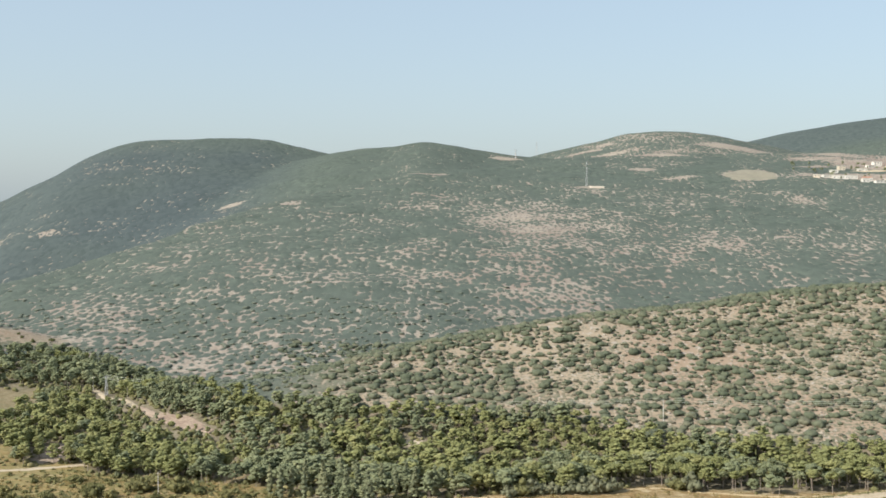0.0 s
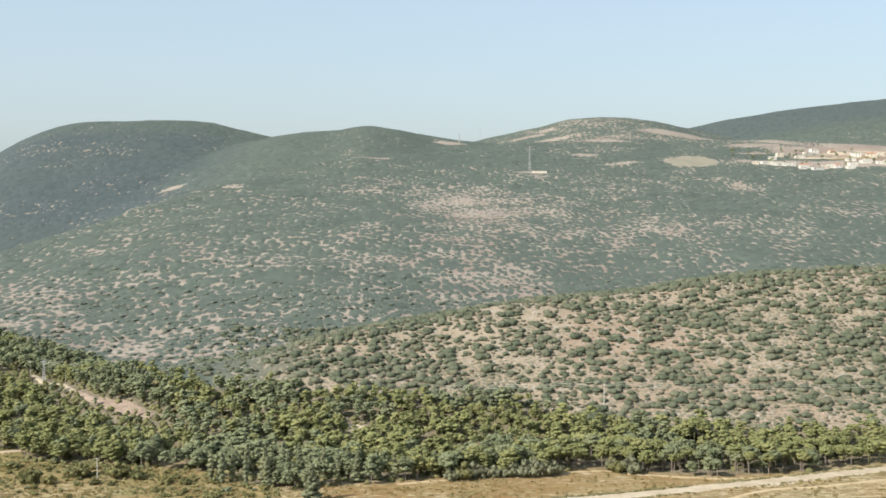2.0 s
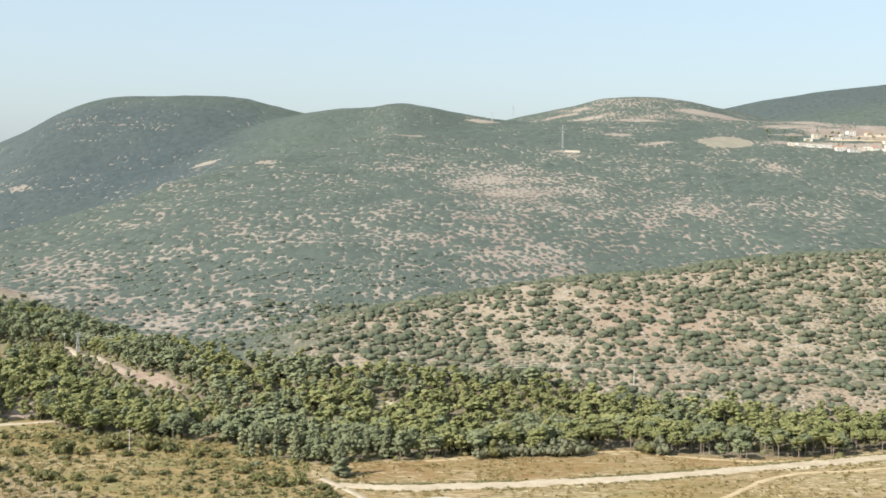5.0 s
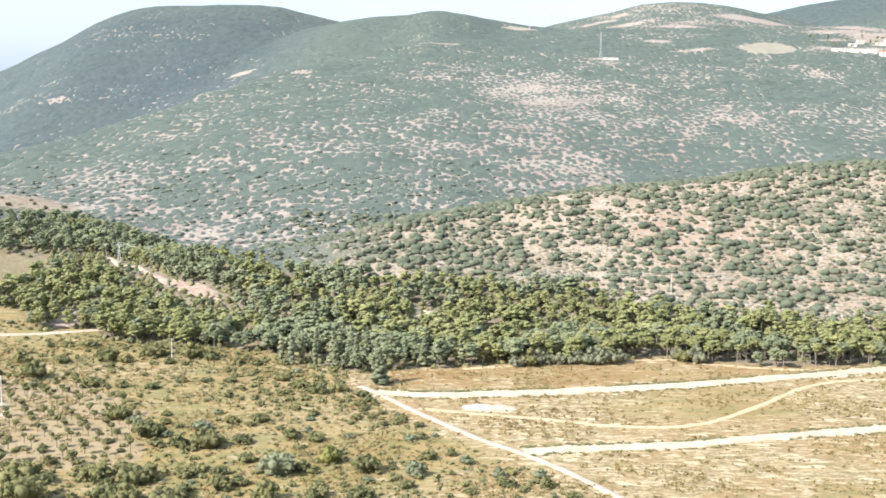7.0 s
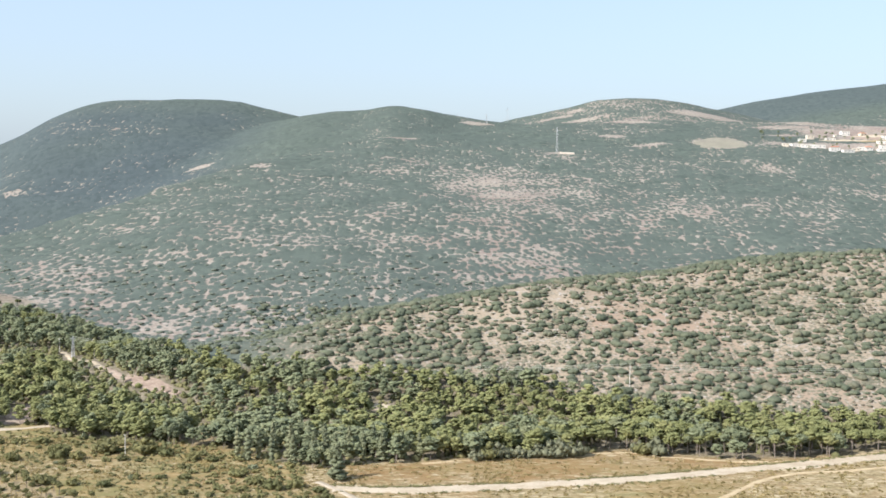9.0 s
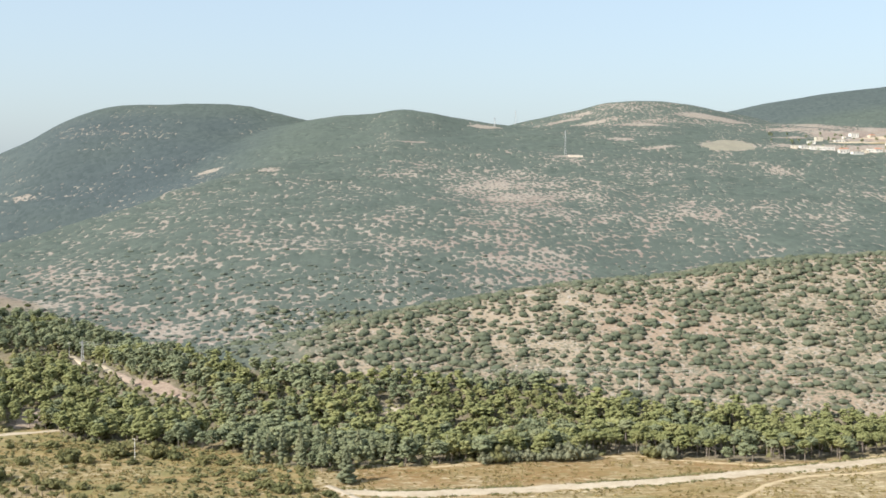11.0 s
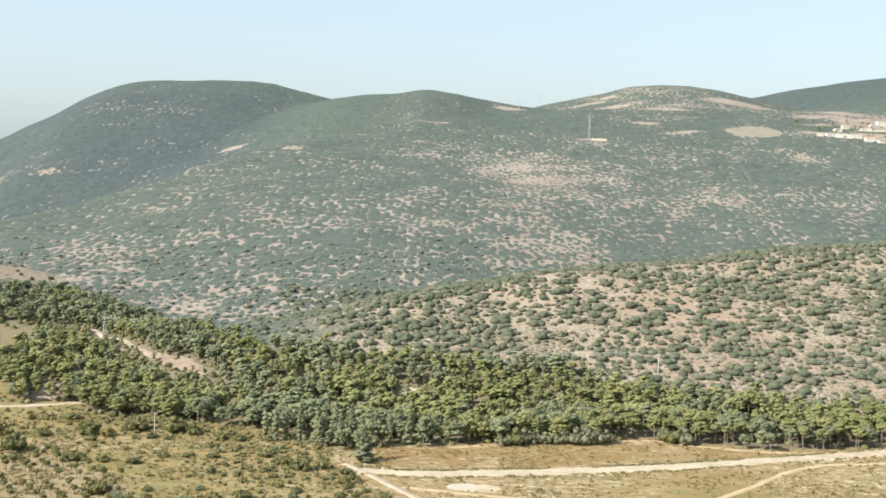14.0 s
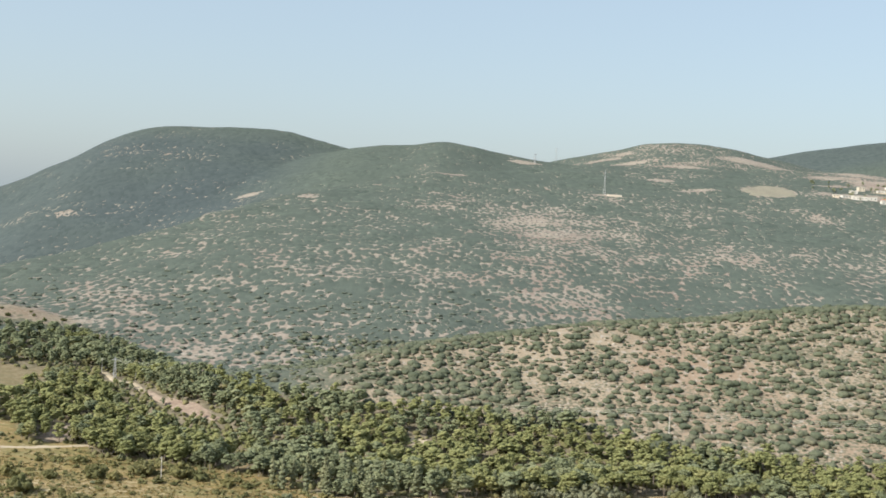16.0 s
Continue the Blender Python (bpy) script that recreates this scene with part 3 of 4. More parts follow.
def ribbon(name, points, width, material, label, lift=0.14, uneven=0.42, seed=1):
    """A track with uneven edges that follows the ground, its sides sunk into it."""
    p = np.array(points, float)
    seg = np.r_[0, np.cumsum(np.hypot(*np.diff(p, axis=0).T))]
    s = np.arange(0, seg[-1], 1.5)
    sm = np.ones(9) / 9
    cx, cy = np.interp(s, seg, p[:, 0]), np.interp(s, seg, p[:, 1])
    cx[4:-4], cy[4:-4] = np.convolve(cx, sm, "valid"), np.convolve(cy, sm, "valid")
    tx, ty = np.gradient(cx), np.gradient(cy)
    ln = np.hypot(tx, ty)
    nx, ny = -ty / ln, tx / ln
    rows_ = []
    for k, (o, dz) in enumerate(((-1.08, -0.5), (-1, 0.6), (-0.45, 0.8), (0, 1.15), (0.45, 0.8), (1, 0.6), (1.08, -0.5))):
        wob = 1 + uneven * (vnoise(s, s * 0 + k // 4 * 50, 7, seed) + 0.6 * vnoise(s, s * 0 + k // 4 * 50, 2.5, seed + 1))
        x, y = cx + nx * o * width / 2 * wob, cy + ny * o * width / 2 * wob
        rows_.append(np.stack([x, y, height(x, y) + lift * dz], 1))
    v = np.stack(rows_, 1)
    n, m = v.shape[:2]
    i = (np.arange(n - 1)[:, None] * m + np.arange(m - 1)[None]).ravel()
    f = np.concatenate([np.stack([i, i + 1, i + m + 1], 1), np.stack([i, i + m + 1, i + m], 1)])
    return tagged(new(name, tri_mesh(name, v.reshape(-1, 3), f[:, ::-1], material, smooth_shade=True)), label, "track", kind="structure")


def patch(name, cx, cy, rx, ry, material, label, lift=0.10, turn=0.0, seed=3, rings=10):
    """A flat patch of ground with an uneven outline."""
    n = 56
    a = np.arange(n) * 2 * np.pi / n
    r = 1 + 0.26 * vnoise(np.cos(a) * 3, np.sin(a) * 3, 1, seed) + 0.16 * vnoise(np.cos(a) * 8, np.sin(a) * 8, 1, seed + 1)
    v, f = [], []
    for k in range(1, rings + 1):
        u = k / rings
        px, py = np.cos(a) * r * rx * u, np.sin(a) * r * ry * u
        x, y = cx + px * math.cos(turn) - py * math.sin(turn), cy + px * math.sin(turn) + py * math.cos(turn)
        v.append(np.stack([x, y, height(x, y) + (lift if k < rings else -0.15)], 1))
    v.append(np.array([[cx, cy, ground_at(cx, cy) + lift]]))
    v = np.concatenate(v)
    for k in range(rings - 1):
        for i in range(n):
            j = (i + 1) % n
            f += [(k * n + i, (k + 1) * n + i, (k + 1) * n + j), (k * n + i, (k + 1) * n + j, k * n + j)]
    f += [(len(v) - 1, i, (i + 1) % n) for i in range(n)]
    return tagged(new(name, tri_mesh(name, v, f, material, smooth_shade=True)), label, "ground", kind="structure")


ribbon("track", TRACK_WIDE, 8.2, CHALK, "wide pale chalk track across the dry field", seed=21)
ribbon("track", TRACK_NEAR, 7.2, CHALK, "pale stony track along the lower field", seed=23)
ribbon("path", PATH_DOWN, 2.7, LANE, "straight pale gravel lane beside the olive grove", lift=0.17, uneven=0.2, seed=25)
ribbon("path", PATH_THIN, 2.4, PATH, "narrow winding trodden footpath through dry grass", uneven=0.3, seed=27)
ribbon("path", [(-215, 440), (-185, 432), (-168, 424), (-160, 413), (-158, 405), (-163, 398), (-190, 392), (-215, 388)], 3.0, LANE, "pale looping dirt lane round a power pole", seed=35)
ribbon("track", DIRT_LEFT, 3.2, CHALK, "pale dirt track at the foot of the wood", seed=29)
ribbon("track", HILL_TRACK[3:], 3.8, RED_EARTH, "reddish dirt firebreak track climbing through the pines", lift=0.3, seed=31)
ribbon("track", HILL_TRACK[:4], 3.8, CHALK, "pale chalky end of the firebreak track by the power tower", lift=0.3, seed=32)
ribbon("path", [(x, along(WOOD_EDGE, x) - 2.5) for x in range(4, 330, 6)], 2.6, PATH, "pale worn strip of earth along the edge of the wood", uneven=0.5, seed=33)
patch("bare_patch", 8.5, 421.5, 6.0, 3.4, SPILL, "bright white chalk spill beside the track", 0.14, 0.2, 9)
patch("bare_patch", 14, 419.5, 11, 4.4, CHALK, "bare pale chalky patch beside the track", 0.08, 0.1, 13)
patch("orchard_soil", -147, 398, 62, 41, TILLED, "bare tilled soil under young olive trees", 0.06, -1.0, 5, 14)
patch("bare_patch", -134, 597, 20, 5, RED_EARTH, "bare reddish earth among the pines", 0.25, -0.72)
patch("bare_patch", -15, 553.5, 7, 3, CHALK, "pale bare clearing in the wood", 0.25)
patch("bare_patch", -184, 557, 7, 17, RED_EARTH, "shaded bare brown slope between pines", 0.2)
patch("bare_patch", -93, 517, 5.5, 12, TILLED, "shaded bare ground between pines", 0.2)
patch("stubble_field", 428, 1650, 36, 40, STUBBLE, "flat olive-yellow stubble field on the plateau", 0.5)


# ---- pines ----
def pine_crown(seed_shape, fine=True):
    """An uneven, broad crown of rounded needle clumps that lie in tiers, about 11 m tall in all."""
    wide, low, top = seed_shape
    pieces, tips = [], []
    n = 36 if fine else 18
    lean = rng.uniform(-0.15, 0.15, 2) * wide
    for i in range(n):
        u = (i + 0.5) / n
        zc = low + 0.6 + (top - low - 1.2) * u ** 0.8
        r = wide * 0.80 * math.sqrt(max(0.02, 1 - (abs(u - 0.30) / 0.72) ** 2.4)) * (rng.uniform(0.55, 1.0) if i % 3 else rng.uniform(0.1, 0.5))
        a = i * 2.4 + rng.uniform(-0.5, 0.5)
        c = np.array([r * math.cos(a) + lean[0] * u, r * math.sin(a) + lean[1] * u, zc + rng.uniform(-0.4, 0.4)])
        s = rng.uniform(0.18, 0.34) * wide * (1.0 if fine else 1.2) * (1.08 - 0.25 * u)
        pieces.append(lump(c, (s * 1.2, s * 1.2, s * 0.44), ICO2 if fine and i % 3 == 0 else ICO1, 0.3))
        k = 16 if fine else 8
        d = rng.normal(size=(k, 3))
        d /= np.linalg.norm(d, axis=1)[:, None]
        tips.append(c + d * s * np.array([1.2, 1.2, 0.55]) * rng.uniform(0.9, 1.2, (k, 1)))
    pieces.append(leaves(np.concatenate(tips), 0.5 if fine else 0.6, 0.6))
    return joined(pieces)


def pine_trunk(low, top):
    lean = rng.uniform(-0.35, 0.35, 2)
    mid_ = np.array([lean[0], lean[1], low + 0.6])
    pieces = [limb((0, 0, -0.4), mid_, 0.24, 0.16), limb(mid_, (lean[0] * 1.4, lean[1] * 1.4, top - 0.8), 0.16, 0.05)]
    for i in range(5):
        a, z = i * 2.2 + rng.uniform(-0.4, 0.4), low + (top - low) * (0.05 + 0.14 * i)
        pieces.append(limb((lean[0], lean[1], z), (lean[0] + 1.6 * math.cos(a), lean[1] + 1.6 * math.sin(a), z + 0.9), 0.07, 0.03, 4))
    return joined(pieces)


SHAPES = [(3.8, 7.2, 11.4), (3.3, 6.8, 11.0), (4.2, 4.0, 10.4), (3.6, 3.2, 10.8), (4.6, 4.0, 9.8), (3.9, 2.6, 9.8), (4.3, 4.4, 11.2), (3.4, 3.0, 10.6), (4.8, 3.4, 9.6), (4.0, 2.4, 10.2)]
CROWNS = [pine_crown(s) for s in SHAPES]
TRUNKS = [pine_trunk(s[1], s[2]) for s in SHAPES]
CROWN_MESH = [[tri_mesh("crown", *c, m, smooth_shade=True) for c in CROWNS] for m in (PINE, PINE_DARK)]
TRUNK_MESH = [tri_mesh("trunk", *c, BARK) for c in TRUNKS]


def pine_tree(x, y, k, dark, size, turn):
    tree = new("pine_tree")
    tree.matrix_basis = Matrix.LocRotScale((x, y, ground_at(x, y)), Euler((0, 0, turn)), (size,) * 3)
    part("trunk", TRUNK_MESH[k], tree)
    part("crown", CROWN_MESH[dark][k], tree)
    return tagged(tree, "dark green Aleppo pine with a dense rounded crown" if dark else "green Aleppo pine with a rounded uneven crown", "tree", "pines of the valley wood")


px_, py_ = spread(-330, 330, 460, 800, 5.2, lambda x, y: wood(x, y) * (0.95 - 0.35 * smooth(0.25, 0.7, vnoise(x, y, 16, 30))))
back = py_ - along(WOOD_EDGE, px_)
order = np.argsort(back + 400 * (np.abs(px_ - 0) > 205) + rng.uniform(0, 4, len(px_)))
for i in order[:300]:
    dark = int(vnoise(px_[i], py_[i], 22, 15) + 0.5 * rng.uniform(-1, 1) > (0.5 if px_[i] > 30 else 0.1))
    if -90 < px_[i] < 10 and rng.uniform() < 0.7:
        dark = 1
    if -205 < px_[i] < -112:
        dark = int(py_[i] > np.interp(px_[i], *np.array(HILL_TRACK).T) or rng.uniform() < 0.15)
    tall_stem = px_[i] > 70 and py_[i] < along(WOOD_EDGE, px_[i]) + 22 and rng.uniform() < 0.9
    pine_tree(px_[i], py_[i], int(rng.integers(0, 2)) if tall_stem else int(rng.integers(2, 10)), dark, float(young(px_[i], py_[i])) * (0.92 + 0.11 * vnoise(px_[i], py_[i], 18, 16)) * rng.uniform(0.75, 1.12), rng.uniform(0, 6.28))
rest = order[300:]
FAR_PINES = [joined([pine_crown(s, False), limb((0, 0, -0.5), (0, 0, s[1] + 1.5), 0.2, 0.12, 5)]) for s in SHAPES]
rx_, ry_ = px_[rest], py_[rest]
shade_ = vnoise(rx_, ry_, 22, 15) + 0.5 * rng.uniform(-1, 1, len(rx_)) + 0.7 * smooth(-60, -140, rx_) * smooth(620, 660, ry_) - 0.35 * smooth(20, 80, rx_) - 0.8 * (np.interp(rx_, *np.array(HILL_TRACK).T) > ry_) * (np.abs(rx_ + 158) < 50) > 0.05
for name, mat, sel in (("pine_wood", PINE, ~shade_), ("dark_pine_wood", PINE_DARK, shade_)):
    me = scatter(name, FAR_PINES, rx_[sel], ry_[sel], young(rx_[sel], ry_[sel]) * (0.80 + 0.12 * vnoise(rx_[sel], ry_[sel], 18, 16)) * rng.uniform(0.7, 1.15, sel.sum()), mat)
    tagged(new(name, me), "dense pine wood covering the foot of the hills", "wood", kind="stuff")

ux, uy = spread(-330, 330, 460, 800, 3.2, lambda x, y: 0.75 * wood(x, y) * (1 - 0.95 * (x > 80) * (y < along(WOOD_EDGE, x) + 14)))
UNDER = [lump((0, 0, 0.2), (0.55, 0.5, 0.4), ICO1, 0.35) for _ in range(5)]
tagged(new("undergrowth", scatter("undergrowth", UNDER, ux, uy, rng.uniform(1.2, 3.6, len(ux)), VERGE, 0.05)), "dense green undergrowth between the pines", "undergrowth", kind="stuff")


# ---- cypresses ----
def cypress_tree(x, y, tall, turn, stout=1.0):
    tree = new("cypress_tree")
    tree.matrix_basis = pose(x, y, ground_at(x, y), 0, 0, turn)
    part("trunk", tri_mesh("trunk", *limb((0, 0, -0.4), (0, 0, tall * 0.5), 0.2, 0.08), GREY_BARK), tree)
    pieces, tips = [], []
    count = 16 if stout == 1 else 38
    for i in range(count):
        u = i / (count - 1)
        if stout == 1:
            r, out = tall * 0.105 * math.sin(math.pi * (0.16 + 0.80 * u)) ** 0.8, 0.3
        else:
            r, out = stout * tall * 0.062 * (1.05 - 0.85 * u) * rng.uniform(0.7, 1.2), 1.0
        a = i * 2.4 + rng.uniform(-0.5, 0.5)
        c = np.array([out * r * math.cos(a), out * r * math.sin(a), 0.7 + u * (tall - 1.2) + rng.uniform(-0.4, 0.4)])
        pieces.append(lump(c, (r, r, tall * (0.075 if stout == 1 else 0.05)), ICO1, 0.3))
        d = rng.normal(size=(11, 3))
        d /= np.linalg.norm(d, axis=1)[:, None]
        tips.append(c + d * (r * 1.1, r * 1.1, tall * 0.06))
    pieces.append(leaves(np.concatenate(tips), 0.5))
    part("crown", tri_mesh("crown", *joined(pieces), CYPRESS, smooth_shade=True), tree)
    return tagged(tree, "tall narrow dark green cypress at the wood's edge" if stout == 1 else "broad ragged grey-green conifer at the wood's edge", "tree", "cypresses at the wood's edge")


for x, y, tall in ((-72, 486, 13), (-67, 481, 14), (-63, 484, 12), (-57, 478, 12), (-20, 484, 12), (-44, 500, 13), (11, 487, 11)):
    cypress_tree(x, y, tall, rng.uniform(0, 360))
cypress_tree(-28.5, 451.5, 14.5, 0, 2.6)
for x, y, tall in ((-48, 474, 12), (-40, 477, 13), (-31, 478, 12), (-12, 481, 12.5), (-4, 484, 13), (-26, 487, 13), (-36, 488, 14), (-50, 486, 14), (-16, 492, 13), (3, 486, 11), (-58, 492, 13), (20, 489, 11)):
    cypress_tree(x, y, tall, rng.uniform(0, 360), 1.9)


# ---- olive grove ----
def olive_shape(wide, low, top, clumps=12):
    pieces, tips = [], []
    for i in range(clumps):
        u = rng.uniform(0, 1)
        a, r = i * 2.4, wide * rng.uniform(0.25, 0.75)
        c = np.array([r * math.cos(a), r * math.sin(a), low + (top - low) * (0.25 + 0.6 * u)])
        s = wide * rng.uniform(0.33, 0.5)
        pieces.append(lump(c, (s, s, s * 0.8)))
        d = rng.normal(size=(14, 3))
        d /= np.linalg.norm(d, axis=1)[:, None]
        tips.append(c + d * s * rng.uniform(0.9, 1.2, (14, 1)))
    pieces.append(leaves(np.concatenate(tips), 0.36))
    return joined(pieces)


OLIVES = [(tri_mesh("crown", *olive_shape(w, lo, hi), OLIVE, smooth_shade=True), tri_mesh("trunk", *joined([limb((0, 0, -0.3), (0.06, 0.03, lo + 0.4), 0.13, 0.09), limb((0.06, 0.03, lo + 0.2), (0.5, 0.2, lo + 0.9), 0.07, 0.04, 5), limb((0.06, 0.03, lo + 0.2), (-0.4, 0.35, lo + 0.9), 0.07, 0.04, 5)]), GREY_BARK)) for w, lo, hi in ((1.1, 2.3, 3.7), (1.35, 2.4, 3.9), (0.95, 2.5, 3.6), (1.2, 2.1, 3.5))]


def olive_tree(x, y, k, size, turn):
    tree = new("olive_tree")
    tree.matrix_basis = Matrix.LocRotScale((x, y, ground_at(x, y)), Euler((0, 0, turn)), (size,) * 3)
    part("trunk", OLIVES[k][1], tree)
    part("crown", OLIVES[k][0], tree)
    return tagged(tree, "young olive tree with bare trunk and small grey-green crown", "tree", "olive trees in the orchard")


c_, s_ = math.cos(-1.0), math.sin(-1.0)
for i in range(-9, 10):
    for j in range(-6, 7):
        u, v = i * 6.9 + rng.uniform(-1.0, 1.0) + (j % 2) * 3.4, j * 6.6 + rng.uniform(-1.0, 1.0)
        if (u / 62) ** 2 + (v / 40) ** 2 > 1 or rng.uniform() < 0.12:
            continue
        olive_tree(-147 + u * c_ - v * s_, 398 + u * s_ + v * c_, int(rng.integers(0, 4)), rng.uniform(0.85, 1.3), rng.uniform(0, 6.28))

BUSHES = []
for w, h in ((1.0, 0.95), (1.1, 0.8), (0.95, 1.1), (1.1, 0.9), (1.0, 0.85)):
    pieces, tips = [], []
    for i in range(15):
        a, r = i * 2.4, w * 0.72 * math.sqrt((i + 0.5) / 15)
        c = np.array([r * math.cos(a), r * math.sin(a), h * rng.uniform(0.35, 0.95) * (1.1 - 0.65 * r)])
        s = rng.uniform(0.17, 0.28)
        pieces.append(lump(c, (s, s, s * 0.9), ICO1, 0.38))
        d = rng.normal(size=(20, 3))
        d /= np.linalg.norm(d, axis=1)[:, None]
        tips.append(c + d * s * rng.uniform(0.9, 1.35, (20, 1)))
    pieces.append(lump((0, 0, h * 0.3), (w * 0.62, w * 0.62, h * 0.38), ICO1, 0.3))
    pieces.append(leaves(np.concatenate(tips), 0.15))
    BUSHES.append(joined(pieces))
LITTLE = [joined([lump((r * math.cos(a), r * math.sin(a), 0.45), (0.42, 0.42, 0.4), ICO1, 0.35) for r, a in ((0.1, 0), (0.45, 0.5), (0.5, 2.6), (0.42, 4.4))] + [leaves(rng.normal(size=(40, 3)) * (0.45, 0.45, 0.18) + (0, 0, 0.55), 0.2)]) for _ in range(5)]
BUSH_MESH = [[tri_mesh("bush", *b, m, smooth_shade=True) for b in BUSHES] for m in (OLIVE, LENTISK, CYPRESS, SAGE)]


def bush(x, y, size, kind_):
    ob = new("bush", BUSH_MESH[kind_][int(rng.integers(0, 5))])
    ob.matrix_basis = Matrix.LocRotScale((x, y, ground_at(x, y) - 0.05), Euler((0, 0, rng.uniform(0, 6.28))), (size, size, size * rng.uniform(0.8, 1.15)))
    return tagged(ob, ("grey-green wild olive bush in dry grass", "green lentisk bush in dry grass", "dark green dense bush in dry grass", "pale grey-green rounded tree-like shrub at the wood's edge")[kind_], "bush", "bushes of the grove")


def grove(x, y):
    """Where the bushes of the grove stand."""
    left_of_lane = smooth(2, 6, -(x - np.interp(-y, [-443, -402, -365, -322, -300], [-38, -10, 20, 48, 60])))
    c = 0.20 + 0.42 * smooth(-0.2, 0.6, vnoise(x, y, 20, 17))
    c = c + 0.75 * smooth(-30, -8, y - along(WOOD_EDGE, x)) * smooth(-180, -150, x) + 0.5 * blob(x, y, -60, 455, 40, 22) + 0.4 * blob(x, y, -115, 335, 45, 16) + 0.35 * blob(x, y, -45, 340, 60, 16) + 0.5 * blob(x, y, -45, 425, 34, 26)
    c = c * (1 - 0.97 * blob(x, y, -147, 398, 48, 46)) * (1 - 0.7 * blob(x, y, -110, 460, 30, 14))
    return left_of_lane * c * (y < along(WOOD_EDGE, x) + 2) * (near_line(DIRT_LEFT, x, y) > 3)


bx, by = spread(-240, 60, 318, 540, 4.6, grove)
sel = rng.permutation(len(bx))
for i in sel[:220]:
    k = 0 if rng.uniform() < 0.55 else (1 if rng.uniform() < 0.6 else 2)
    bush(bx[i], by[i], rng.uniform(0.9, 2.5) * (1.2 if by[i] < 362 else 1.0), k)
if len(sel) > 220:
    rest_ = sel[220:]
    tagged(new("bushes", scatter("bushes", LITTLE, bx[rest_], by[rest_], rng.uniform(0.7, 1.8, len(rest_)), OLIVE, 0.05)), "grey-green bushes scattered in the dry grove", "bushes", kind="stuff")
for x in [*np.arange(27, 74, 4.3), 96, 100, 104]:
    bush(x + rng.uniform(-1, 1), float(along(WOOD_EDGE, x)) + rng.uniform(-2.5, -0.8), rng.uniform(4.2, 6.2), 3 if rng.uniform() < 0.85 else 0)
# the large bushes: beside the orchard, in the dry meadow, in the thicket below, along the wood
BY_ORCHARD = [(-166.7, 458.2, 5.4), (-161.4, 444.3, 2.6), (-139.4, 446.3, 4.4), (-128.0, 444.8, 2.8), (-115.9, 442.8, 2.8), (-107.7, 453.4, 1.8), (-97.1, 453.7, 2.1), (-118.3, 402.9, 4.7), (-101.3, 383.3, 5.4), (-110.5, 397.5, 2.7), (-89.3, 372.3, 3.3), (-96.8, 372.6, 2.7), (-80.1, 372.2, 5.2), (-85.5, 390.9, 3.6), (-101.4, 406.9, 1.9)]
IN_MEADOW = [(-76.9, 399.5, 2.8), (-66.9, 400.8, 3.0), (-53.8, 382.2, 3.3), (-48.9, 388.2, 1.9), (-44.9, 378.7, 2.6), (-68.8, 376.0, 3.2), (-64.3, 357.7, 2.7), (-53.3, 347.2, 6.0), (-49.8, 408.6, 2.2), (-33.1, 419.3, 2.7), (-23.5, 396.4, 1.4), (-14.0, 380.6, 2.1), (-18.4, 403.4, 2.2), (-74.2, 430.2, 1.7), (-25.9, 349.3, 4.8), (-11.1, 345.9, 3.9), (-87.5, 453.6, 2.5), (-79.9, 342.6, 3.1), (-67.4, 332.9, 3.8), (-34.6, 382.4, 1.7), (-45.8, 349.3, 2.7)]
THICKET = [(-129.5, 338.3, 6.2), (-120.9, 337.0, 3.2), (-121.5, 321.0, 7.2), (-107.8, 342.0, 5.0), (-96.7, 323.8, 5.3), (-93.2, 338.1, 5.3), (-91.7, 318.7, 4.6), (-79.6, 320.3, 5.0), (-53.2, 324.7, 4.2), (-38.9, 327.3, 3.8), (-25.5, 321.6, 4.1), (-162.9, 480.9, 3.1), (-179.3, 480.5, 4.4)]
BY_WOOD = [(-145.6, 486.5, 5.0), (-137.3, 484.1, 3.2), (-128.7, 495.0, 5.3), (-111.4, 493.4, 5.4), (-118.4, 482.2, 2.4), (-102.8, 489.5, 3.7), (-89.9, 481.6, 3.1), (-159.8, 509.6, 3.4), (-51.9, 438.8, 3.7), (-43.4, 440.3, 3.3), (-59.4, 446.7, 3.8), (-34.3, 433.8, 2.8), (-67.5, 457.1, 3.4)]
for spots, kinds in ((BY_ORCHARD, (1, 2, 1, 0)), (IN_MEADOW, (0, 1, 0, 2)), (THICKET, (0, 1, 0)), (BY_WOOD, (0, 0, 1))):
    for n, (x, y, size) in enumerate(spots):
        bush(x, y, size * 1.15, kinds[n % len(kinds)])
lime = new("bush", tri_mesh("bush", *BUSHES[2], LIME, smooth_shade=True))
lime.matrix_basis = Matrix.LocRotScale((-38, 357.2, ground_at(-38, 357.2)), Euler((0, 0, 1)), (4.8, 4.8, 4.8))
tagged(lime, "bright yellow-green leafy bush in the grove", "bush")

for x, y, size in ((-318, 778, 2.2), (-304, 790, 1.6), (-292, 770, 2.4), (-280, 784, 1.8), (-270, 776, 2.0), (-310, 766, 1.4), (-286, 795, 1.5), (-262, 790, 2.2)):
    bush(x, y, size, 1)

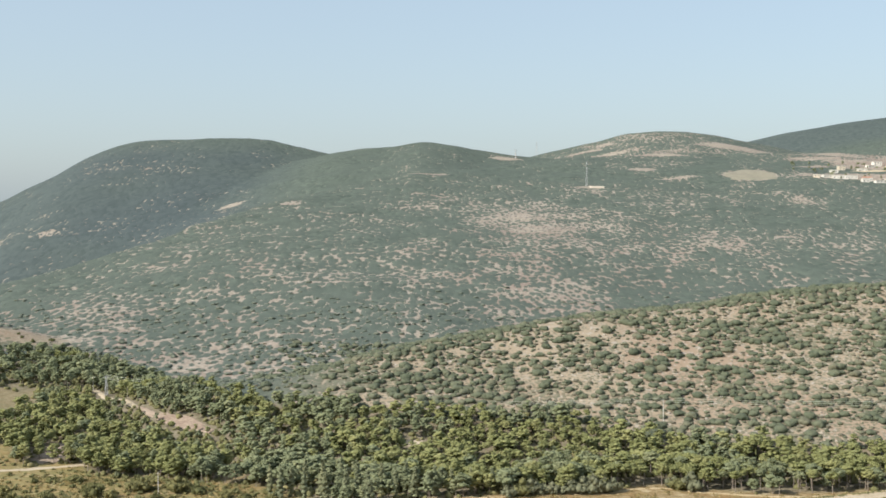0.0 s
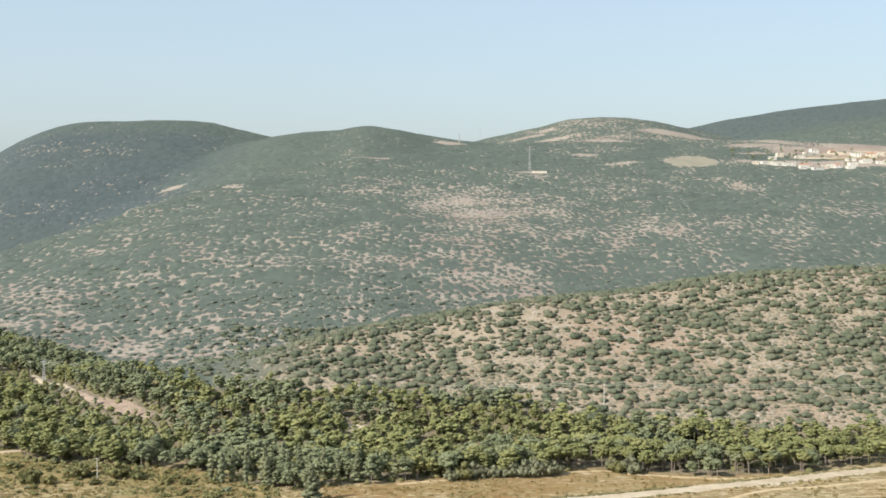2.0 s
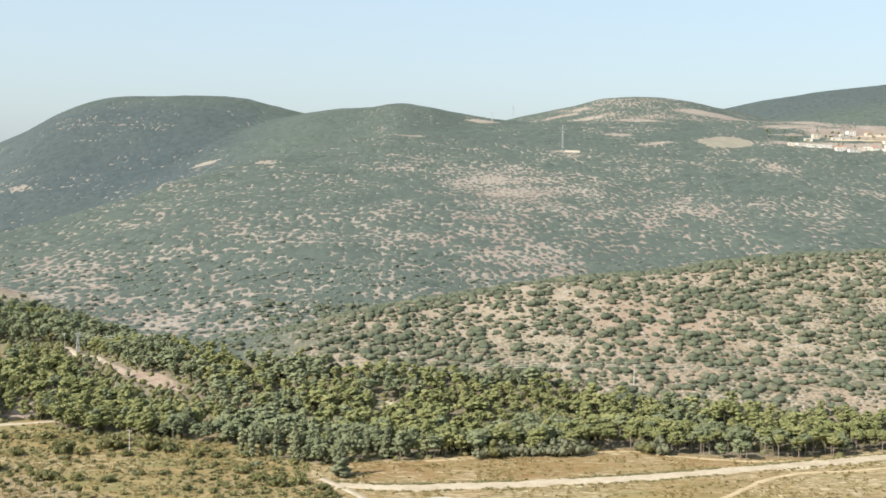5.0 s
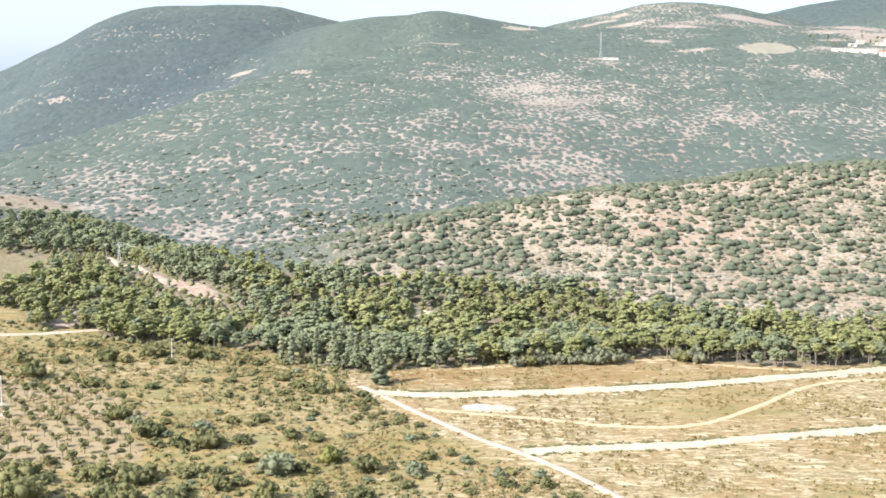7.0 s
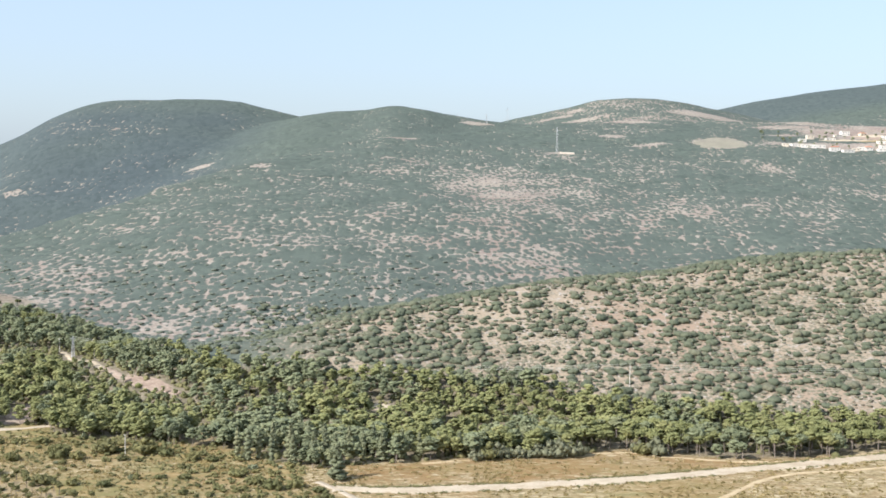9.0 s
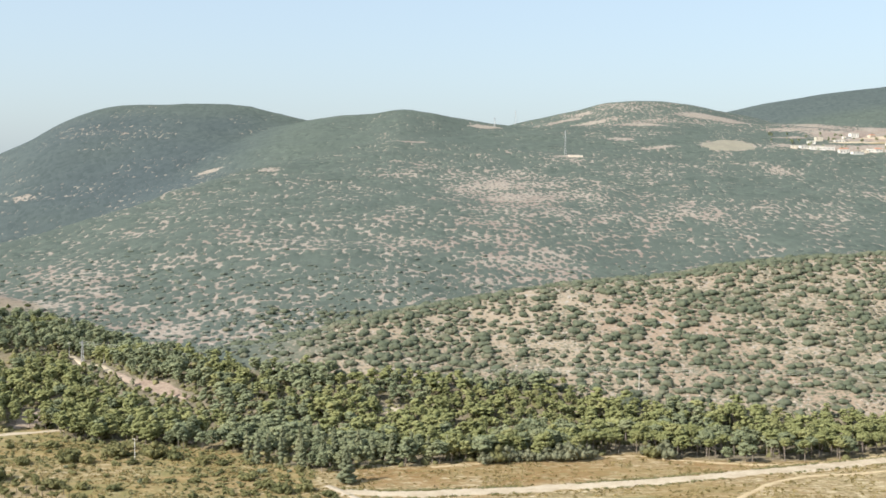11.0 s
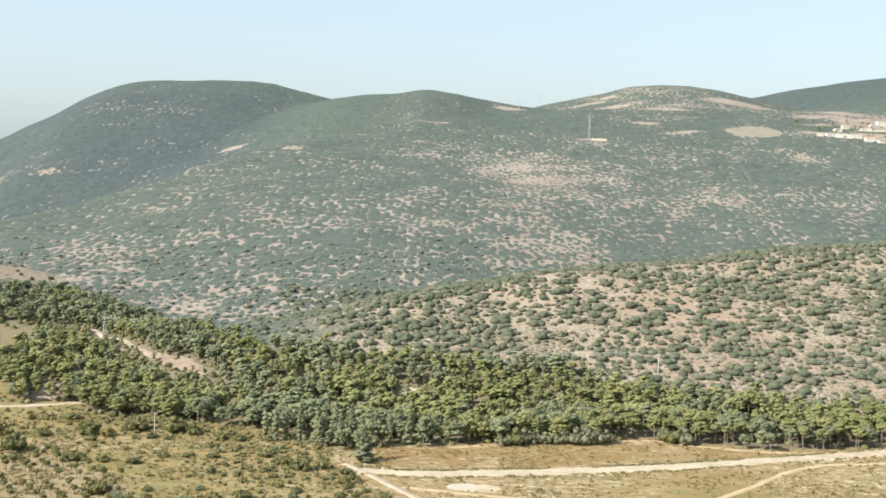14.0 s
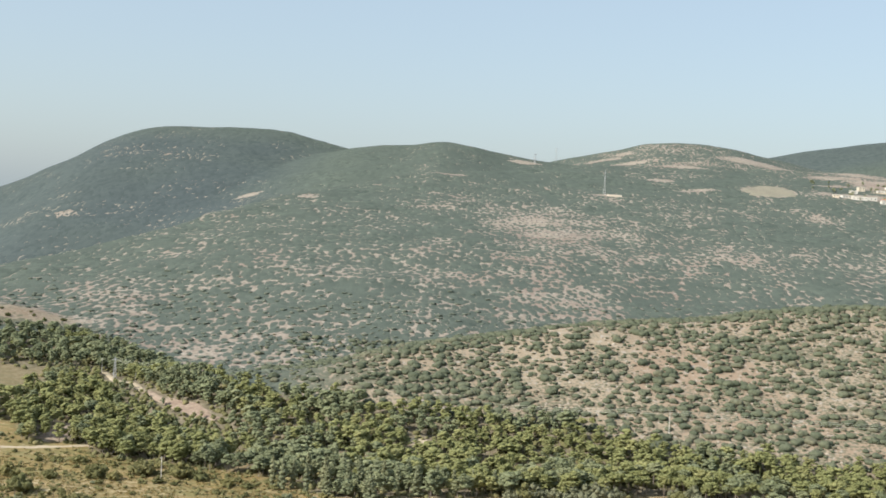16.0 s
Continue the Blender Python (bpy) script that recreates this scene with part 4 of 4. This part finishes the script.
# low growth between the bushes
TUMPS = [joined([lump((0, 0, 0.15), (0.55, 0.45, 0.32), ICO1, 0.35), leaves(rng.normal(size=(9, 3)) * (0.45, 0.4, 0.12) + (0, 0, 0.3), 0.3)]) for _ in range(5)]
wx, wy = spread(-240, 70, 312, 545, 2.1, lambda x, y: (np.interp(-y, [-443, -402, -365, -322, -300], [-38, -10, 20, 48, 60]) - 3 > x) * (y < along(WOOD_EDGE, x)) * (0.20 + 0.5 * smooth(-0.2, 0.5, vnoise(x, y, 9, 26))) * (1 - 0.9 * blob(x, y, -147, 398, 50, 50)) * (near_line(DIRT_LEFT, x, y) > 2.5))
pick_ = rng.uniform(0, 1, len(wx)) < 0.6
tagged(new("grove_weeds", scatter("grove_weeds", TUMPS, wx[pick_], wy[pick_], rng.uniform(0.6, 1.9, pick_.sum()), VERGE, 0.05)), "low olive-green weeds between the bushes", "weeds", kind="stuff")
tagged(new("grove_straw", scatter("grove_straw", TUMPS, wx[~pick_], wy[~pick_], rng.uniform(0.5, 1.3, (~pick_).sum()), WEED, 0.05)), "dry yellow grass clumps between the bushes", "grass", kind="stuff")

# weeds and tufts of the dry grass
FAR_WEEDS = [joined([lump((0, 0, 0.2), (0.5, 0.45, 0.35)), lump((0.4, 0.2, 0.15), (0.35, 0.3, 0.25)), leaves(rng.normal(size=(14, 3)) * (0.4, 0.4, 0.15) + (0, 0, 0.3), 0.3)]) for _ in range(4)]
TUFTS = []
for _ in range(4):
    d = rng.normal(size=(12, 3)) * (0.5, 0.5, 0.0) + (0, 0, 0.25)
    v, f = leaves(d, 0.5)
    v[:, 2] = np.maximum(v[:, 2], -0.1)
    TUFTS.append((v, f))
tx, ty = spread(-250, 260, 305, 520, 1.8, lambda x, y: (0.10 + 0.55 * smooth(0.0, 0.6, vnoise(x, y, 13, 19)) + 0.3 * smooth(0.1, 0.6, vnoise(x, y, 40, 20))) * (y < along(WOOD_EDGE, x)) * (near_line(TRACK_WIDE, x, y) > 4.4) * (near_line(TRACK_NEAR, x, y) > 3.9) * (near_line(PATH_DOWN, x, y) > 1.8) * (near_line(PATH_THIN, x, y) > 1.5) * (np.hypot((x - 12.5) / 9.5, (y - 420) / 4.6) > 1))
tagged(new("dry_weeds", scatter("dry_weeds", TUFTS, tx, ty, rng.uniform(0.4, 1.2, len(tx)), WEED)), "straw-coloured weeds and grass tufts", "weeds", kind="stuff")

gx_, gy_ = [], []
for line, half in ((TRACK_WIDE, 4.3), (TRACK_NEAR, 3.8)):
    p = np.array(line)
    seg = np.r_[0, np.cumsum(np.hypot(*np.diff(p, axis=0).T))]
    s = rng.uniform(0, seg[-1], int(seg[-1] * 2.4))
    s = s[vnoise(s, s * 0, 14, 25) > -0.35]
    cx, cy = np.interp(s, seg, p[:, 0]), np.interp(s, seg, p[:, 1])
    side = np.where(rng.uniform(0, 1, len(s)) < 0.72, 1, -1) * (half + np.abs(rng.normal(0, 0.7, len(s))))
    gx_.append(cx - 0.25 * side)
    gy_.append(cy + 0.97 * side)
gx_, gy_ = np.concatenate(gx_), np.concatenate(gy_)
tagged(new("verge_weeds", scatter("verge_weeds", FAR_WEEDS, gx_, gy_, rng.uniform(0.6, 1.6, len(gx_)), VERGE, 0.03, rng.uniform(0.5, 0.9, len(gx_)))), "green weeds along the edges of the tracks", "weeds", kind="stuff")


# ---- scrub of the hills ----
SHRUBS = []
for _ in range(8):
    pieces = [lump((0, 0, 0.16), (0.44, 0.40, 0.32), ICO2, 0.2)]
    for i in range(3):
        a, r = i * 2.1 + rng.uniform(0, 0.9), rng.uniform(0.18, 0.36)
        pieces.append(lump((r * math.cos(a), r * math.sin(a), rng.uniform(0.08, 0.24)), (0.26, 0.25, 0.24), ICO1, 0.3))
    d = rng.normal(size=(22, 3))
    d /= np.linalg.norm(d, axis=1)[:, None]
    pieces.append(leaves(np.abs(d) * (0, 0, 0.5) + d * (0.5, 0.48, 0), 0.10))
    SHRUBS.append(joined(pieces))
open_hill = lambda x, y: (y > along(WOOD_BACK, x) - 2) * (grassy(x, y) < 0.3)
sx, sy = spread(-170, 420, 545, 800, 4.5, lambda x, y: open_hill(x, y) * smooth(-140, 0, x) * np.clip(0.76 + 0.6 * vnoise(x, y, 13, 21) + 0.22 * vnoise(x, y, 46, 22) + 0.12 * smooth(-45, 10, y - crest(SPUR, x)[0]), 0, 1))
tagged(new("hill_scrub", scatter("hill_scrub", SHRUBS, sx, sy, 2.2 + 5.6 * rng.uniform(0, 1, len(sx)) ** 1.6, SCRUB_NEAR, 0.05, rng.uniform(0.65, 1.0, len(sx)))), "rounded evergreen shrubs on the stony near hillside", "scrub", kind="stuff")
LOW_SHRUBS = [lump((0, 0, 0.2), (0.5, 0.5, 0.36), ICO1, 0.25) for _ in range(6)]
qx, qy = spread(-130, 420, 545, 800, 3.0, lambda x, y: open_hill(x, y) * smooth(-150, 10, x) * np.clip(0.36 + 0.4 * vnoise(x, y, 11, 24), 0, 1))
pick_ = rng.uniform(0, 1, len(qx)) < 0.3
tagged(new("low_scrub", scatter("low_scrub", LOW_SHRUBS, qx[pick_], qy[pick_], rng.uniform(1.0, 3.0, pick_.sum()), SCRUB_NEAR, 0.03, rng.uniform(0.5, 0.9, pick_.sum()))), "small low green shrubs between the rocks", "scrub", kind="stuff")
tagged(new("thorn_scrub", scatter("thorn_scrub", LOW_SHRUBS, qx[~pick_], qy[~pick_], rng.uniform(1.2, 3.8, (~pick_).sum()), DWARF, 0.03, rng.uniform(0.35, 0.65, (~pick_).sum()))), "brown-grey thorn cushions on the stony slope", "scrub", kind="stuff")
fx, fy = spread(-520, 420, 640, 1020, 5.6, lambda x, y: open_hill(x, y) * (1 - smooth(-150, 70, x) * (y < 800)) * (x > -0.50 * y) * (x < 0.56 * y) * (0.55 + 0.4 * (y < 790)) * (1 - smooth(820, 1010, y)) * np.clip(1.3 * cover(x, y) - 0.40 + 0.35 * vnoise(x, y, 24, 23), 0, 1))
tagged(new("mountain_scrub", scatter("mountain_scrub", SHRUBS, fx, fy, 2.0 + 4.0 * rng.uniform(0, 1, len(fx)) ** 1.7, SCRUB_HAZED, 0.05, rng.uniform(0.45, 0.75, len(fx)))), "evergreen oak scrub covering the mountain face", "scrub", kind="stuff")
# limestone outcrops between the shrubs
ROCKS = [(lump((0, 0, 0.05), (0.6, 0.4, 0.3), ICO1, 0.35)) for _ in range(6)]
kx, ky = spread(-90, 420, 545, 900, 3.4, lambda x, y: open_hill(x, y) * np.clip(0.95 - cover(x, y), 0, 1) * 0.55)
tagged(new("limestone_rocks", scatter("limestone_rocks", ROCKS, kx, ky, rng.uniform(0.5, 2.6, len(kx)), ROCK, 0.1, rng.uniform(0.4, 0.9, len(kx)))), "pale limestone outcrops on the stony slope", "rocks", kind="stuff")


# ---- poles and pylons ----
def power_pole(x, y, tall, arm=1.0, label="weathered wooden power pole with a crossarm"):
    pole = new("power_pole")
    pole.matrix_basis = pose(x, y, ground_at(x, y), 0, 0, 12)
    part("post", tri_mesh("post", *limb((0, 0, -0.6), (0, 0, tall), 0.23, 0.17, 8), POLE_WOOD), pole)
    cross = part("crossarm", tri_mesh("crossarm", *beam((-arm, 0.16, tall - 0.5), (arm, 0.16, tall - 0.5), 0.14), POLE_WOOD), pole)
    for o in (-0.9, 0.0, 0.9):
        part("insulator", tri_mesh("insulator", *limb((o * arm, 0.16, tall - 0.44), (o * arm, 0.16, tall - 0.12), 0.07, 0.05, 6), PORCELAIN), cross)
    return tagged(pole, label, "power pole", "power poles of the valley")


def lattice_tower(x, y, tall, base, label, arms=((0.72, 0.2), (0.86, 0.16)), bar=0.12):
    tower = new("lattice_tower")
    tower.matrix_basis = pose(x, y, ground_at(x, y), 0, 0, 20)
    half = lambda u: base * (0.5 - 0.40 * u)
    for a, b in ((1, 1), (1, -1), (-1, -1), (-1, 1)):
        part("leg", tri_mesh("leg", *beam((a * half(0), b * half(0), -0.5), (a * half(1), b * half(1), tall), bar), STEEL), tower)
    pieces, steps = [], 9
    for k in range(steps):
        u, v = k / steps, (k + 1) / steps
        ring = [(1, 1), (1, -1), (-1, -1), (-1, 1)]
        for i in range(4):
            (a, b), (c, d) = ring[i], ring[(i + 1) % 4]
            lo, hi = (half(u), u * tall), (half(v), v * tall)
            pieces.append(beam((a * lo[0], b * lo[0], lo[1]), (c * hi[0], d * hi[0], hi[1]), bar * 0.6))
            pieces.append(beam((c * lo[0], d * lo[0], lo[1]), (a * hi[0], b * hi[0], hi[1]), bar * 0.6))
    part("bracing", tri_mesh("bracing", *joined(pieces), STEEL), tower)
    for at, reach in arms:
        w, z = reach * tall * 0.5, at * tall
        part("crossarm", tri_mesh("crossarm", *joined([beam((-w, 0, z), (w, 0, z), bar), beam((-w, 0, z), (0, 0, z + tall * 0.05), bar * 0.7), beam((w, 0, z), (0, 0, z + tall * 0.05), bar * 0.7)]), STEEL), tower)
    return tagged(tower, label, "pylon")


power_pole(-118.7, 488, 9.6)
power_pole(-165, 420, 10.5)
power_pole(-200.1, 672.7, 7.8)
power_pole(-173.9, 647.7, 6.5)
power_pole(107.5, 578, 12.0, 1.2)
lattice_tower(-189.5, 662, 11.8, 1.8, "small galvanised lattice power tower beside the track", ((0.9, 0.3),), 0.2)
lattice_tower(187.6, 1554, 33, 2.6, "tall grey lattice transmission pylon on the mountain", bar=0.10)
lattice_tower(175.4, 2228, 26, 4.0, "distant lattice pylon on the skyline", bar=0.07)
lattice_tower(116, 1900, 14, 1.8, "pale lattice mast on the ridge", ((0.95, 0.5),), 0.14)


def cable(name, a, b, sag, offset, label):
    """A hanging wire from a to b."""
    cu = bpy.data.curves.new(name, "CURVE")
    cu.dimensions, cu.bevel_depth, cu.bevel_resolution = "3D", 0.06, 0
    sp = cu.splines.new("POLY")
    n = 32
    sp.points.add(n)
    a, b = Vector(a), Vector(b)
    for i in range(n + 1):
        u = i / n
        p = a.lerp(b, u) + Vector((offset, 0, 0.8 * offset - 4 * sag * u * (1 - u)))
        sp.points[i].co = (*p, 1)
    cu.materials.append(WIRE)
    return tagged(new(name, cu), label, "wire", "wires over the wood")


LT, PR = (-189.5, 662, ground_at(-189.5, 662) + 10.6), (107.5, 578, ground_at(107.5, 578) + 11.8)
for o in (-1.1, 0.0, 1.1):
    cable("power_wire", LT, PR, 6.5, o, "thin grey power wire hung over the wood")
    cable("power_wire", PR, (420, 560, 40), 6.0, o, "thin grey power wire hung over the wood")


# ---- buildings on the plateau ----
def block(x0, x1, y0, y1, z0, z1, bevel=0.0):
    bm = bmesh.new()
    bmesh.ops.create_cube(bm, size=1, matrix=Matrix.LocRotScale(((x0 + x1) / 2, (y0 + y1) / 2, (z0 + z1) / 2), None, (x1 - x0, y1 - y0, z1 - z0)))
    if bevel:
        bmesh.ops.bevel(bm, geom=bm.edges[:], offset=bevel, segments=1, affect="EDGES")
    return bm


def house(x, y, w, d, h, turn, wall, flat=True):
    hs = new("house")
    hs.matrix_basis = pose(x, y, ground_at(x, y) - 0.3, 0, 0, turn)
    body = part("wall", bm_mesh("wall", block(-w / 2, w / 2, -d / 2, d / 2, -2, h, 0.05), wall), hs)
    if flat:
        part("roof", bm_mesh("roof", block(-w / 2 - 0.3, w / 2 + 0.3, -d / 2 - 0.3, d / 2 + 0.3, h, h + 0.45, 0.08), ROOF_WHITE), hs)
    else:
        bm = bmesh.new()
        pts = [bm.verts.new(p) for p in ((-w / 2 - 0.4, -d / 2 - 0.4, h), (w / 2 + 0.4, -d / 2 - 0.4, h), (w / 2 + 0.4, d / 2 + 0.4, h), (-w / 2 - 0.4, d / 2 + 0.4, h), (-w / 2 + 1.5, 0, h + d * 0.22), (w / 2 - 1.5, 0, h + d * 0.22))]
        for q in ((0, 1, 5, 4), (1, 2, 5), (2, 3, 4, 5), (3, 0, 4), (3, 2, 1, 0)):
            bm.faces.new([pts[i] for i in q])
        part("roof", bm_mesh("roof", bm, ROOF_TILE), hs)
    n = max(2, int(w / 4))
    for i in range(n):
        for z in ([1.2] if h < 4.5 else [1.2, h / 2 + 1.0]):
            cx = -w / 2 + (i + 0.5) * w / n
            part("window", bm_mesh("window", block(cx - 0.6, cx + 0.6, -d / 2 - 0.03, -d / 2 + 0.1, z, z + 1.3), GLASS_DARK), hs)
    return tagged(hs, "low white flat-roofed building on the plateau" if flat else "sand-coloured house with a clay tile roof", "house", "buildings on the plateau")


for i in range(26):
    x = 515 + i * 11.5 + rng.uniform(-3, 3)
    y = 1626 + rng.uniform(-14, 18) + (i > 12) * rng.uniform(0, 50)
    house(x, y, rng.uniform(8, 17), rng.uniform(7, 10), rng.choice([3.2, 3.6, 4.2]), rng.uniform(-12, 12), WHITE_WALL if rng.uniform() < 0.85 else TAN_WALL, rng.uniform() < 0.92)
for i in range(14):
    x = 560 + i * 22 + rng.uniform(-8, 8)
    house(x, 1690 + 5 * i + rng.uniform(-20, 50), rng.uniform(8, 15), rng.uniform(7, 10), rng.choice([3.2, 3.6, 6.0]), rng.uniform(-20, 20), WHITE_WALL if rng.uniform() < 0.5 else TAN_WALL, rng.uniform() < 0.85)
for i in range(11):
    patch("terrace", 640 + 24 * i + rng.uniform(-30, 30), 1700 + 16 * i + rng.uniform(-40, 40), rng.uniform(26, 60), rng.uniform(5, 10), (CHALK, TILLED, RED_EARTH)[i % 3], "bare pinkish earth terrace above the houses", 0.7, rng.uniform(-0.1, 0.1), 40 + i, 5)
vx, vy = rng.uniform(500, 900, 90), 1640 + rng.uniform(-24, 130, 90)
tagged(new("village_trees", scatter("village_trees", FAR_PINES, vx, vy, rng.uniform(0.35, 0.75, 90), PINE_DARK)), "dark garden trees between the houses of the plateau", "trees", kind="stuff")
pad = new("pylon_pad", bm_mesh("pylon_pad", block(-9, 9, -4, 4, -3.5, 2.0, 0.3), CONCRETE))
pad.matrix_basis = pose(200, 1546, ground_at(200, 1546), 0, 0, 4)
tagged(pad, "pale concrete platform at the foot of the pylon", "platform")
